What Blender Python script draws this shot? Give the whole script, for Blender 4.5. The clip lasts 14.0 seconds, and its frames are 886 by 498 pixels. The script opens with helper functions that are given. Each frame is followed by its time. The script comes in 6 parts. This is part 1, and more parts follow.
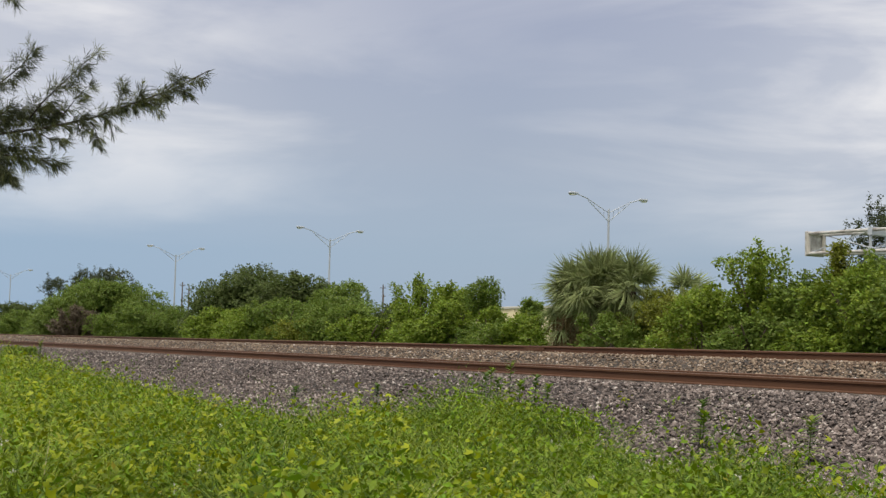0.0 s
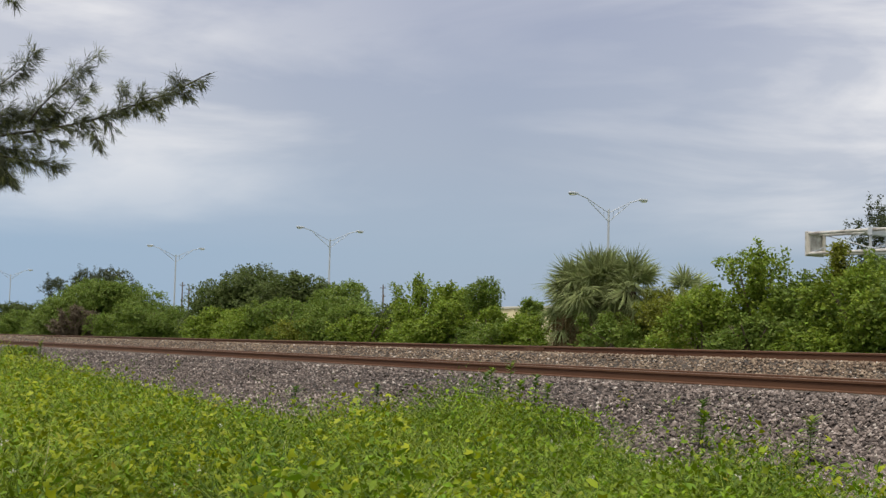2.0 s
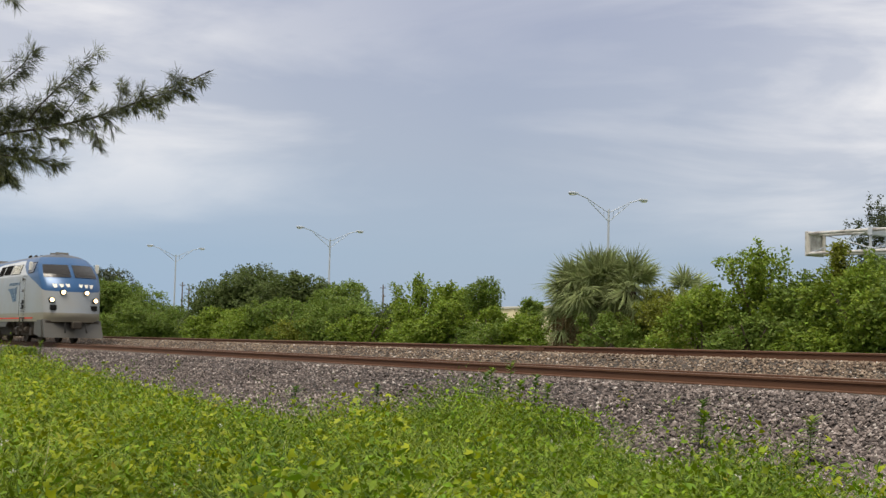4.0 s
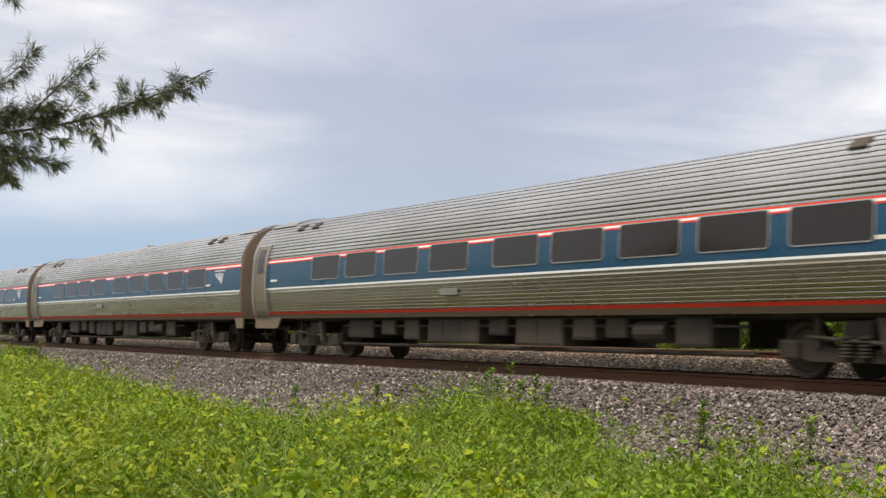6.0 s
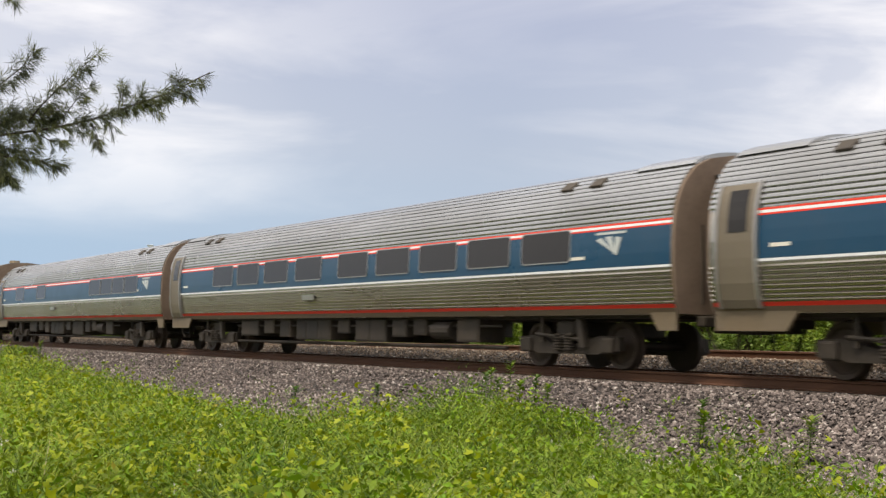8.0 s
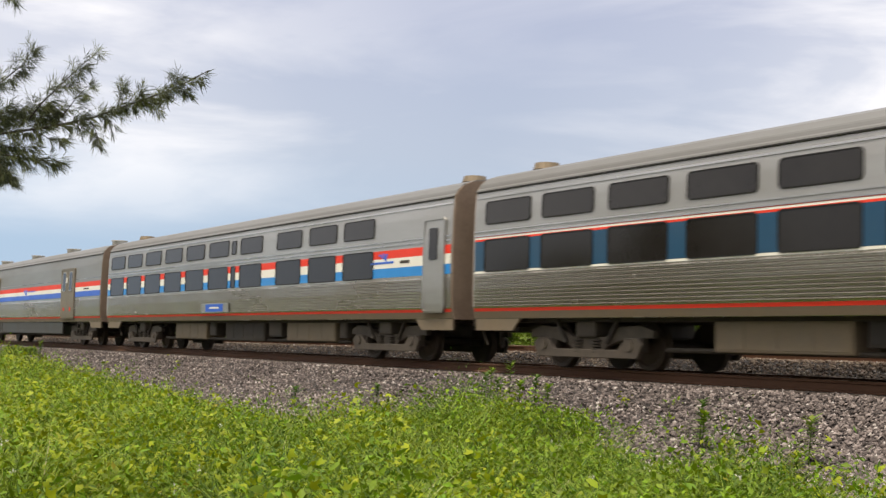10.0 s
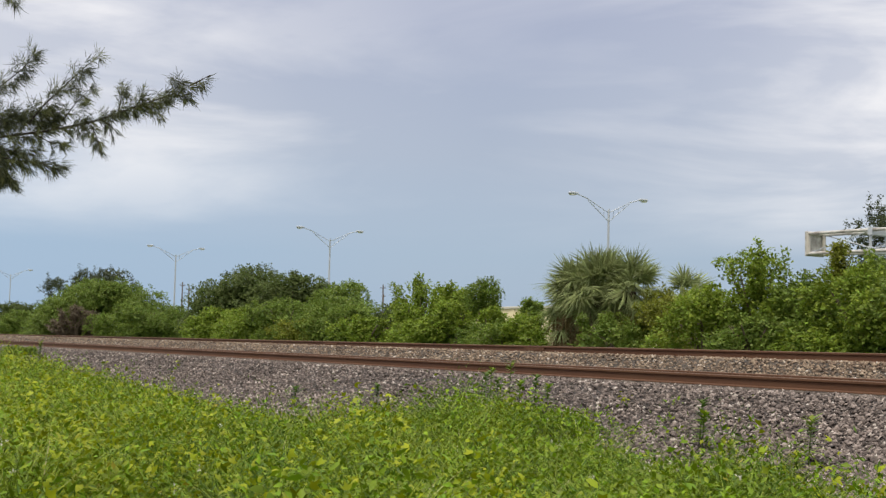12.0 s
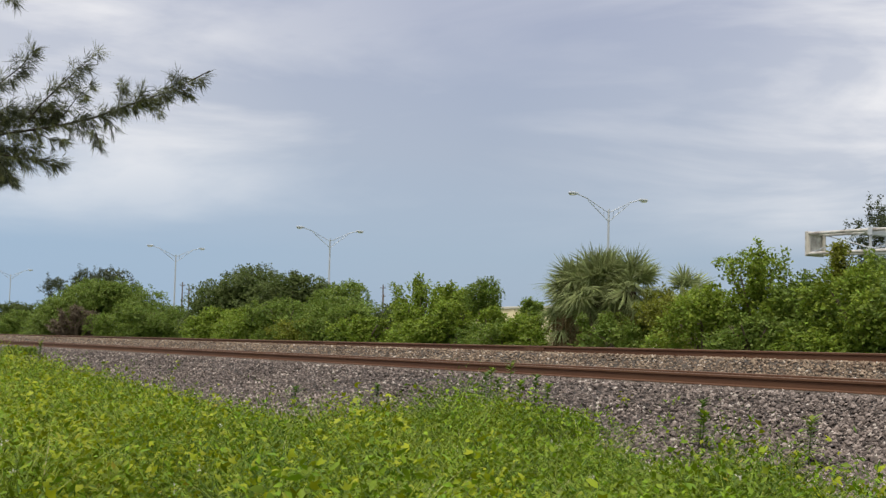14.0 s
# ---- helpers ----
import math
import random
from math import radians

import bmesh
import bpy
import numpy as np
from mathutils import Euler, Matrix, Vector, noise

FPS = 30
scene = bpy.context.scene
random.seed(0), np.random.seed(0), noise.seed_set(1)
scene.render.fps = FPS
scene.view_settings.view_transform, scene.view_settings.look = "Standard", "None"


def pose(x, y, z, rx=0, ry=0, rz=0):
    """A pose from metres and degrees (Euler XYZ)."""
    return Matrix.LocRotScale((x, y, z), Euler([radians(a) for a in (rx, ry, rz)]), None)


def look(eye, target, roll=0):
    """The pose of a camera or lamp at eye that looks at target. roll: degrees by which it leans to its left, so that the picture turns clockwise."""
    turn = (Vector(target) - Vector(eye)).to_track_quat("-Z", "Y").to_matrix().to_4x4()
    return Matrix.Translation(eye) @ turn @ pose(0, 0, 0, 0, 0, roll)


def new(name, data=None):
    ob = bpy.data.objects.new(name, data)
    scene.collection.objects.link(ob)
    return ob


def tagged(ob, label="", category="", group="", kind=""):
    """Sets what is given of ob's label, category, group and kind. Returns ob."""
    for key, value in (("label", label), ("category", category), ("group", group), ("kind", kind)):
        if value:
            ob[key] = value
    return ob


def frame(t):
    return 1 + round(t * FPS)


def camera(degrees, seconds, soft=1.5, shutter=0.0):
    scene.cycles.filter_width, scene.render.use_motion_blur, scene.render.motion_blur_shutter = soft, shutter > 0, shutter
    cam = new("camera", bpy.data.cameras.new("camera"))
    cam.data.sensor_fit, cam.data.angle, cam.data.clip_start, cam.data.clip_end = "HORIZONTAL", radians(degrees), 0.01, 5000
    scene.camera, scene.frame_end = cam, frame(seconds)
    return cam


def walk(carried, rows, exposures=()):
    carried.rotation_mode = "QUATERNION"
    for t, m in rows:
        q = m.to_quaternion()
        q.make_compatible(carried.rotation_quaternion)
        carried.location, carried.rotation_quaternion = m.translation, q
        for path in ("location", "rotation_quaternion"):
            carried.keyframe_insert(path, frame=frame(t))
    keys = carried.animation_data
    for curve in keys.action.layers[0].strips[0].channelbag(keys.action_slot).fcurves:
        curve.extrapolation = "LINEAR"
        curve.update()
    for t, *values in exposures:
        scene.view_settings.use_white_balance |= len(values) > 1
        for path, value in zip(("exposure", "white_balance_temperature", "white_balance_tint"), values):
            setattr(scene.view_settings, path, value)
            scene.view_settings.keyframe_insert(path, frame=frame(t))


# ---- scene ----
# camera: stands still beside the line, rail top of the near track is z = 0
EYE = (0.0, 0.0, 0.4535)
YAW, PITCH, ROLL = radians(-57.9967), radians(4.2975), 1.2749
TARGET = (EYE[0] + math.sin(YAW) * math.cos(PITCH), EYE[1] + math.cos(YAW) * math.cos(PITCH), EYE[2] + math.sin(PITCH))
cam = camera(39.3626, 14.0, soft=1.4, shutter=0.1)
walk(cam, [(0, look(EYE, TARGET, ROLL)), (14, look(EYE, TARGET, ROLL))],
     exposures=[(0, 0.0, 6550, 10), (3.2, 0.0, 6550, 10), (5.3, 0.28, 6680, 10.6), (8.2, 0.35, 6700, 11), (11.0, 0.41, 6700, 11), (11.6, 0.27, 6650, 10.6), (12.2, 0.13, 6570, 10.2), (14, 0.08, 6550, 10)])

TRACK = 16.22      # y of the near track's centre line
SPEED = 35.48      # metres a second, towards +x

# ---- world, sun ----
world = bpy.data.worlds.new("sky")
scene.world = world
world.use_nodes = True


def node(tree, kind, **inputs):
    n = tree.nodes.new(kind)
    for key, value in inputs.items():
        k = int(key[1:]) if key[0] == "i" and key[1:].isdigit() else key.replace("_", " ")
        n.inputs[k].default_value = value
    return n


def ramp(tree, fac, stops, interpolation="LINEAR"):
    n = tree.nodes.new("ShaderNodeValToRGB")
    e = n.color_ramp.elements
    n.color_ramp.interpolation = interpolation
    e[0].position, e[0].color = stops[0][0], (*stops[0][1], 1)
    e[1].position, e[1].color = stops[-1][0], (*stops[-1][1], 1)
    for p, c in stops[1:-1]:
        e.new(p).color = (*c, 1)
    tree.links.new(fac, n.inputs[0])
    return n.outputs[0]


def mix(tree, fac, a, b, blend="MIX"):
    n = tree.nodes.new("ShaderNodeMix")
    n.data_type, n.blend_type = "RGBA", blend
    for value, socket in ((fac, n.inputs[0]), (a, n.inputs[6]), (b, n.inputs[7])):
        if isinstance(value, bpy.types.NodeSocket):
            tree.links.new(value, socket)
        elif isinstance(value, (int, float)):
            socket.default_value = value
        else:
            socket.default_value = (*value, 1)
    return n.outputs[2]


def math_node(tree, op, a, b=0.0, clamp=False):
    n = tree.nodes.new("ShaderNodeMath")
    n.operation, n.use_clamp = op, clamp
    for value, socket in ((a, n.inputs[0]), (b, n.inputs[1])):
        if isinstance(value, bpy.types.NodeSocket):
            tree.links.new(value, socket)
        else:
            socket.default_value = value
    return n.outputs[0]


def build_sky():
    t = world.node_tree
    t.nodes.clear()
    out = t.nodes.new("ShaderNodeOutputWorld")
    bg = t.nodes.new("ShaderNodeBackground")
    sky = t.nodes.new("ShaderNodeTexSky")
    sky.sky_type, sky.sun_disc = "NISHITA", False
    sky.sun_elevation, sky.sun_rotation = radians(66), radians(165)
    sky.air_density, sky.dust_density = 1.0, 2.0
    co = t.nodes.new("ShaderNodeTexCoord")
    mp = t.nodes.new("ShaderNodeMapping")
    mp.inputs["Rotation"].default_value = (radians(6), radians(-9), radians(58))
    mp.inputs["Scale"].default_value = (1.3, 1.3, 6.0)
    t.links.new(co.outputs["Generated"], mp.inputs[0])
    big = node(t, "ShaderNodeTexNoise", Scale=2.3, Detail=7.0, Roughness=0.55, Distortion=0.4)
    t.links.new(mp.outputs[0], big.inputs["Vector"])
    soft = node(t, "ShaderNodeTexNoise", Scale=0.9, Detail=2.0, Roughness=0.4)
    t.links.new(mp.outputs[0], soft.inputs["Vector"])
    # the haze of a thin cloud deck, greyer and brighter with height
    sep = t.nodes.new("ShaderNodeSeparateXYZ")
    t.links.new(co.outputs["Generated"], sep.inputs[0])
    deck = ramp(t, sep.outputs[2], [(0.0, (0.36, 0.46, 0.60)), (0.07, (0.365, 0.465, 0.595)), (0.15, (0.40, 0.46, 0.57)), (0.26, (0.395, 0.435, 0.565)), (0.38, (0.45, 0.49, 0.60)), (0.6, (1.05, 1.06, 1.08)), (1.0, (1.3, 1.28, 1.25))])
    # the cloud bank is thinner and brighter to both sides of its dull middle
    across = node(t, "ShaderNodeVectorMath", i1=(math.cos(YAW), -math.sin(YAW), 0.0))
    across.operation = "DOT_PRODUCT"
    t.links.new(co.outputs["Generated"], across.inputs[0])
    lean = math_node(t, "MULTIPLY", math_node(t, "SUBTRACT", sep.outputs[2], 0.2), 0.3)
    place = math_node(t, "ADD", math_node(t, "MULTIPLY", across.outputs["Value"], 0.5), 0.5)
    west = ramp(t, math_node(t, "ADD", place, lean), [(0.30, (0.95, 0.95, 0.95)), (0.38, (0.62, 0.62, 0.62)), (0.44, (0.16, 0.16, 0.16)), (0.51, (0, 0, 0))])
    east = ramp(t, math_node(t, "SUBTRACT", place, lean), [(0.53, (0, 0, 0)), (0.60, (0.25, 0.25, 0.25)), (0.67, (1, 1, 1))])
    flank = math_node(t, "ADD", west, east, True)
    cloud = ramp(t, big.outputs[0], [(0.40, (0, 0, 0)), (0.60, (1, 1, 1))])
    veil = ramp(t, soft.outputs[0], [(0.4, (0, 0, 0)), (0.65, (1, 1, 1))])
    scaled = mix(t, 1.0, sky.outputs[0], (0.1, 0.1, 0.1), "MULTIPLY")
    base = mix(t, 0.85, scaled, deck)
    sunward = ramp(t, math_node(t, "MULTIPLY", sep.outputs[1], -1.0), [(0.0, (0, 0, 0)), (0.8, (0.75, 0.75, 0.75))])
    clear = math_node(t, "MULTIPLY", west, ramp(t, sep.outputs[2], [(0.02, (0.5, 0.5, 0.5)), (0.13, (0.4, 0.4, 0.4)), (0.18, (0, 0, 0))]))
    base = mix(t, clear, base, (0.32, 0.475, 0.66))
    base = mix(t, sunward, base, (0.60, 0.61, 0.62))
    lift = ramp(t, sep.outputs[2], [(0.07, (0, 0, 0)), (0.17, (1, 1, 1))])
    low = mix(t, math_node(t, "MULTIPLY", math_node(t, "MULTIPLY", flank, lift), 0.62), base, (0.68, 0.70, 0.76))
    thick = math_node(t, "MULTIPLY", math_node(t, "MULTIPLY", cloud, lift), math_node(t, "ADD", math_node(t, "MULTIPLY", flank, 0.95), 0.10), True)
    full = mix(t, thick, low, (0.95, 0.94, 0.94))
    t.links.new(full, bg.inputs[0])
    bg.inputs[1].default_value = 1.0
    t.links.new(bg.outputs[0], out.inputs[0])


build_sky()
sun = new("sun", bpy.data.lights.new("sun", "SUN"))
sun.data.energy, sun.data.angle, sun.data.color = 3.3, radians(22), (1.0, 0.93, 0.80)
# sun high, behind the viewer
SUN_AZ, SUN_EL = radians(165), radians(66)
SUN_DIR = Vector((math.sin(SUN_AZ) * math.cos(SUN_EL), math.cos(SUN_AZ) * math.cos(SUN_EL), math.sin(SUN_EL)))
sun.matrix_world = look(SUN_DIR * 300, (0, 0, 0))

# ---- materials ----


def material(name, colour, rough=0.6, metal=0.0, spread=0.15, grain=30.0, stain=1.5, bump=0.1, dirt=None, dirt_amount=0.0, island=0.0, stretch=(1, 1, 1), trans=0.0, spec=0.5, random_object=0.0):
    m = bpy.data.materials.new(name)
    m.use_nodes = True
    t = m.node_tree
    b = t.nodes["Principled BSDF"]
    co = t.nodes.new("ShaderNodeTexCoord")
    mp = t.nodes.new("ShaderNodeMapping")
    mp.inputs["Scale"].default_value = stretch
    t.links.new(co.outputs["Object"], mp.inputs[0])
    fine = node(t, "ShaderNodeTexNoise", Scale=grain, Detail=4.0, Roughness=0.6)
    wide = node(t, "ShaderNodeTexNoise", Scale=stain, Detail=5.0, Roughness=0.6)
    t.links.new(mp.outputs[0], fine.inputs["Vector"])
    t.links.new(mp.outputs[0], wide.inputs["Vector"])
    dark = tuple(c * (1 - spread) for c in colour)
    light = tuple(min(1, c * (1 + spread)) for c in colour)
    c = mix(t, fine.outputs[0], dark, light)
    if dirt:
        c = mix(t, math_node(t, "MULTIPLY", ramp(t, wide.outputs[0], [(0.38, (0, 0, 0)), (0.68, (1, 1, 1))]), dirt_amount), c, dirt)
    else:
        c = mix(t, ramp(t, wide.outputs[0], [(0.3, (0, 0, 0)), (0.7, (1, 1, 1))]), c, mix(t, 0.7, c, dark))
    if island:
        geo = t.nodes.new("ShaderNodeNewGeometry")
        hsv = t.nodes.new("ShaderNodeHueSaturation")
        t.links.new(c, hsv.inputs["Color"])
        t.links.new(math_node(t, "ADD", math_node(t, "MULTIPLY", geo.outputs["Random Per Island"], island), 1 - island / 2), hsv.inputs["Value"])
        shift = math_node(t, "ADD", math_node(t, "MULTIPLY", math_node(t, "FRACT", math_node(t, "MULTIPLY", geo.outputs["Random Per Island"], 7.3)), island * 0.045), 0.5 - island * 0.0225)
        t.links.new(shift, hsv.inputs["Hue"])
        c = hsv.outputs[0]
    if random_object:
        info = t.nodes.new("ShaderNodeObjectInfo")
        hsv = t.nodes.new("ShaderNodeHueSaturation")
        t.links.new(c, hsv.inputs["Color"])
        t.links.new(math_node(t, "ADD", math_node(t, "MULTIPLY", info.outputs["Random"], random_object), 1 - random_object / 2), hsv.inputs["Value"])
        c = hsv.outputs[0]
    t.links.new(c, b.inputs["Base Color"])
    t.links.new(math_node(t, "ADD", math_node(t, "MULTIPLY", wide.outputs[0], 0.25), rough - 0.12, True), b.inputs["Roughness"])
    b.inputs["Metallic"].default_value = metal
    b.inputs["Specular IOR Level"].default_value = spec
    if bump:
        bn = node(t, "ShaderNodeBump", Strength=bump, Distance=0.02)
        t.links.new(fine.outputs[0], bn.inputs["Height"])
        t.links.new(bn.outputs[0], b.inputs["Normal"])
    if trans:
        tr = t.nodes.new("ShaderNodeBsdfTranslucent")
        t.links.new(c, tr.inputs[0])
        ms = t.nodes.new("ShaderNodeMixShader")
        ms.inputs[0].default_value = trans
        t.links.new(b.outputs[0], ms.inputs[1])
        t.links.new(tr.outputs[0], ms.inputs[2])
        t.links.new(ms.outputs[0], t.nodes["Material Output"].inputs[0])
    return m


def leafy(name, colour, island=0.7, trans=0.4):
    return material(name, colour, rough=0.5, spread=0.42, grain=2.2, stain=0.7, bump=0.0, island=island, trans=trans, spec=0.2)


def lamp_material(name, colour, power):
    m = bpy.data.materials.new(name)
    m.use_nodes = True
    b = m.node_tree.nodes["Principled BSDF"]
    b.inputs["Base Color"].default_value = (*colour, 1)
    b.inputs["Emission Color"].default_value = (*colour, 1)
    b.inputs["Emission Strength"].default_value = power
    return m


STEEL = material("stainless_steel", (0.47, 0.435, 0.375), 0.24, 0.92, 0.10, 40, 0.8, 0.03, (0.24, 0.185, 0.125), 0.5, stretch=(0.25, 1, 1))
STEEL_ROOF = material("stainless_roof", (0.47, 0.465, 0.455), 0.26, 0.90, 0.10, 40, 0.7, 0.03, (0.27, 0.26, 0.245), 0.65, stretch=(0.25, 1, 1))
STEEL_SMOOTH = material("brushed_steel", (0.42, 0.412, 0.40), 0.40, 0.75, 0.08, 60, 0.6, 0.02, (0.28, 0.26, 0.23), 0.6, stretch=(0.2, 1, 1))
STEEL_WORN = material("worn_brushed_steel", (0.30, 0.288, 0.268), 0.42, 0.75, 0.08, 60, 0.6, 0.02, (0.22, 0.20, 0.17), 0.6, stretch=(0.2, 1, 1))
ROOF_DULL = material("dull_roof_steel", (0.17, 0.166, 0.16), 0.55, 0.4, 0.1, 40, 0.7, 0.03, (0.125, 0.115, 0.10), 0.65, stretch=(0.2, 1, 1))
CLEAN_WHITE = material("white_line_paint", (0.78, 0.79, 0.80), 0.4, 0.0, 0.05, 30, 1, 0.01)
FADED = material("faded_emblem_film", (0.50, 0.53, 0.52), 0.5, 0.0, 0.1, 20, 3, 0.01)
GRIME = material("brown_grime", (0.20, 0.14, 0.10), 0.8, 0.1, 0.3, 14, 1.4, 0.15, (0.28, 0.21, 0.155), 0.7)
SILL = material("dirty_sill", (0.20, 0.15, 0.095), 0.6, 0.4, 0.2, 25, 1.2, 0.05, (0.18, 0.15, 0.11), 0.6)
BLUE = material("navy_band_paint", (0.010, 0.058, 0.115), 0.3, 0.0, 0.12, 30, 0.7, 0.01, (0.035, 0.07, 0.115), 0.5, spec=0.35)
BLUE_BRIGHT = material("bright_blue_paint", (0.01, 0.10, 0.55), 0.35, 0.0, 0.1, 30, 1, 0.01)
BLUE_SKY = material("sky_blue_paint", (0.01, 0.22, 0.58), 0.35, 0.0, 0.1, 30, 1, 0.01)
RED = material("red_paint", (0.74, 0.045, 0.022), 0.5, 0.0, 0.1, 30, 1, 0.01, (0.58, 0.05, 0.03), 0.4, spec=0.25)
WHITE = material("cream_white_paint", (0.78, 0.75, 0.66), 0.4, 0.0, 0.06, 30, 1, 0.01, (0.6, 0.56, 0.46), 0.4)
GLASS = material("tinted_glass", (0.016, 0.0135, 0.012), 0.13, 0.0, 0.3, 5, 0.6, 0.0, (0.024, 0.021, 0.019), 0.6, spec=0.36)
RUBBER = material("black_rubber", (0.014, 0.013, 0.012), 0.8, 0.0, 0.2, 20, 2, 0.1, spec=0.2)
TRUCK = material("truck_iron", (0.034, 0.026, 0.019), 0.75, 0.2, 0.35, 18, 2.5, 0.25, (0.07, 0.055, 0.04), 0.7)
CAST = material("cast_truck_frame", (0.058, 0.045, 0.034), 0.7, 0.2, 0.35, 14, 2.0, 0.25, (0.12, 0.095, 0.07), 0.7)
WHEEL = material("wheel_steel", (0.052, 0.037, 0.028), 0.65, 0.4, 0.3, 20, 3, 0.1, (0.095, 0.066, 0.046), 0.6)
UNDER = material("underfloor_box", (0.038, 0.029, 0.021), 0.7, 0.15, 0.3, 12, 1.3, 0.12, (0.082, 0.063, 0.045), 0.75, random_object=0.8)
SKIRT = material("grey_skirt_paint", (0.032, 0.031, 0.028), 0.55, 0.1, 0.15, 20, 1.2, 0.04, (0.07, 0.06, 0.048), 0.5)
DOORP = material("bronze_door_steel", (0.17, 0.14, 0.10), 0.5, 0.25, 0.12, 40, 1, 0.02, (0.22, 0.18, 0.13), 0.5)
LOCO_GREY = material("loco_grey_paint", (0.062, 0.058, 0.05), 0.5, 0.1, 0.1, 25, 1.5, 0.03, (0.09, 0.08, 0.068), 0.5)
LAMP = lamp_material("headlight_glow", (1.0, 0.72, 0.36), 5.0)
RAIL = material("rusty_rail", (0.088, 0.036, 0.017), 0.8, 0.15, 0.35, 30, 0.8, 0.2, (0.11, 0.053, 0.026), 0.7, stretch=(0.3, 1, 1))
RAIL_TOP = material("worn_railhead", (0.17, 0.12, 0.085), 0.55, 0.4, 0.15, 30, 0.6, 0.03, (0.15, 0.075, 0.04), 0.6, stretch=(0.1, 1, 1))
TIE = material("creosote_tie", (0.09, 0.07, 0.055), 0.9, 0.0, 0.35, 12, 2, 0.4)
GALV = material("galvanised_steel", (0.48, 0.51, 0.55), 0.5, 0.35, 0.12, 20, 1.5, 0.05)
BARK = material("grey_bark", (0.16, 0.12, 0.09), 0.95, 0.0, 0.4, 14, 2.0, 0.6, stretch=(1, 1, 0.25))
CONCRETE = material("pale_concrete", (0.5, 0.47, 0.42), 0.85, 0.0, 0.15, 8, 0.6, 0.15)
CREAM = material("cream_stucco", (0.72, 0.62, 0.42), 0.85, 0.0, 0.08, 6, 0.4, 0.08)
CARWHITE = material("white_car_paint", (0.75, 0.75, 0.75), 0.3, 0.0, 0.03, 10, 1, 0.0)


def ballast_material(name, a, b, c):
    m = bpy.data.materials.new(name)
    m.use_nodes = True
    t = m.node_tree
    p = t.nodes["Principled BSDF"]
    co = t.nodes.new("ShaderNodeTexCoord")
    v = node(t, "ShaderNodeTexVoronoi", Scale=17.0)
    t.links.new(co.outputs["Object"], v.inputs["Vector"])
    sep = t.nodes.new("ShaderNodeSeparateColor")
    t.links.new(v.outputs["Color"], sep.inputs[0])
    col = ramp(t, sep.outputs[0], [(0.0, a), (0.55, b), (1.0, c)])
    # the dark between stones is shade painted in by distance from each cell's middle
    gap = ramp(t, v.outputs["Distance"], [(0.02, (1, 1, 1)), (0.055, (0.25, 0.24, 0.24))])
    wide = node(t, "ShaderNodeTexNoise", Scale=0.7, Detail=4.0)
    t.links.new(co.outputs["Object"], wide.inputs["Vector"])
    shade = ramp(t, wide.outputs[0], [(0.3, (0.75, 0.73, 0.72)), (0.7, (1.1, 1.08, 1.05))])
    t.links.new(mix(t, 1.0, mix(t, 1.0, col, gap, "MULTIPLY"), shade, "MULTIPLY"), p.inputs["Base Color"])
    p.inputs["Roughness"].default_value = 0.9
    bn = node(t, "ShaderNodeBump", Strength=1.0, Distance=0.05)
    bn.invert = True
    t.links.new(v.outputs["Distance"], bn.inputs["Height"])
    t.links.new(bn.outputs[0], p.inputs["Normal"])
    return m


def stone_material(name, a, b, c):
    m = bpy.data.materials.new(name)
    m.use_nodes = True
    t = m.node_tree
    p = t.nodes["Principled BSDF"]
    geo = t.nodes.new("ShaderNodeNewGeometry")
    col = ramp(t, geo.outputs["Random Per Island"], [(0.0, a), (0.5, b), (0.93, c), (1.0, (0.46, 0.43, 0.40))])
    co = t.nodes.new("ShaderNodeTexCoord")
    fine = node(t, "ShaderNodeTexNoise", Scale=60.0, Detail=3.0)
    wide = node(t, "ShaderNodeTexNoise", Scale=0.6, Detail=4.0)
    for n in (fine, wide):
        t.links.new(co.outputs["Object"], n.inputs["Vector"])
    col = mix(t, 1.0, col, ramp(t, fine.outputs[0], [(0.3, (0.75, 0.75, 0.75)), (0.7, (1.15, 1.15, 1.15))]), "MULTIPLY")
    col = mix(t, 1.0, col, ramp(t, wide.outputs[0], [(0.35, (0.8, 0.77, 0.76)), (0.65, (1.1, 1.07, 1.05))]), "MULTIPLY")
    t.links.new(col, p.inputs["Base Color"])
    p.inputs["Roughness"].default_value = 0.88
    return m


# the grey bed is darkened to stand for shaded gaps under the loose stones
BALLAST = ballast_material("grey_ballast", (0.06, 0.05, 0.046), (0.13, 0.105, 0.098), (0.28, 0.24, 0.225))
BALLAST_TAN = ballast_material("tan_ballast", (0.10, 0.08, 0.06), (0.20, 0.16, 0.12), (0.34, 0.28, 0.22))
STONE = stone_material("crushed_stone", (0.04, 0.032, 0.029), (0.118, 0.095, 0.087), (0.26, 0.22, 0.203))
STONE_TAN = stone_material("tan_crushed_stone", (0.085, 0.06, 0.043), (0.18, 0.13, 0.092), (0.30, 0.24, 0.175))
SOIL = material("weedy_soil", (0.075, 0.085, 0.03), 0.95, 0.0, 0.4, 6, 0.6, 0.5, (0.10, 0.08, 0.045), 0.6)
GRASSLAND = material("rough_grass", (0.09, 0.13, 0.035), 0.95, 0.0, 0.35, 4, 0.2, 0.5)
ASPHALT = material("asphalt", (0.06, 0.06, 0.06), 0.9, 0.0, 0.2, 30, 0.5, 0.2)

# ---- mesh helpers ----


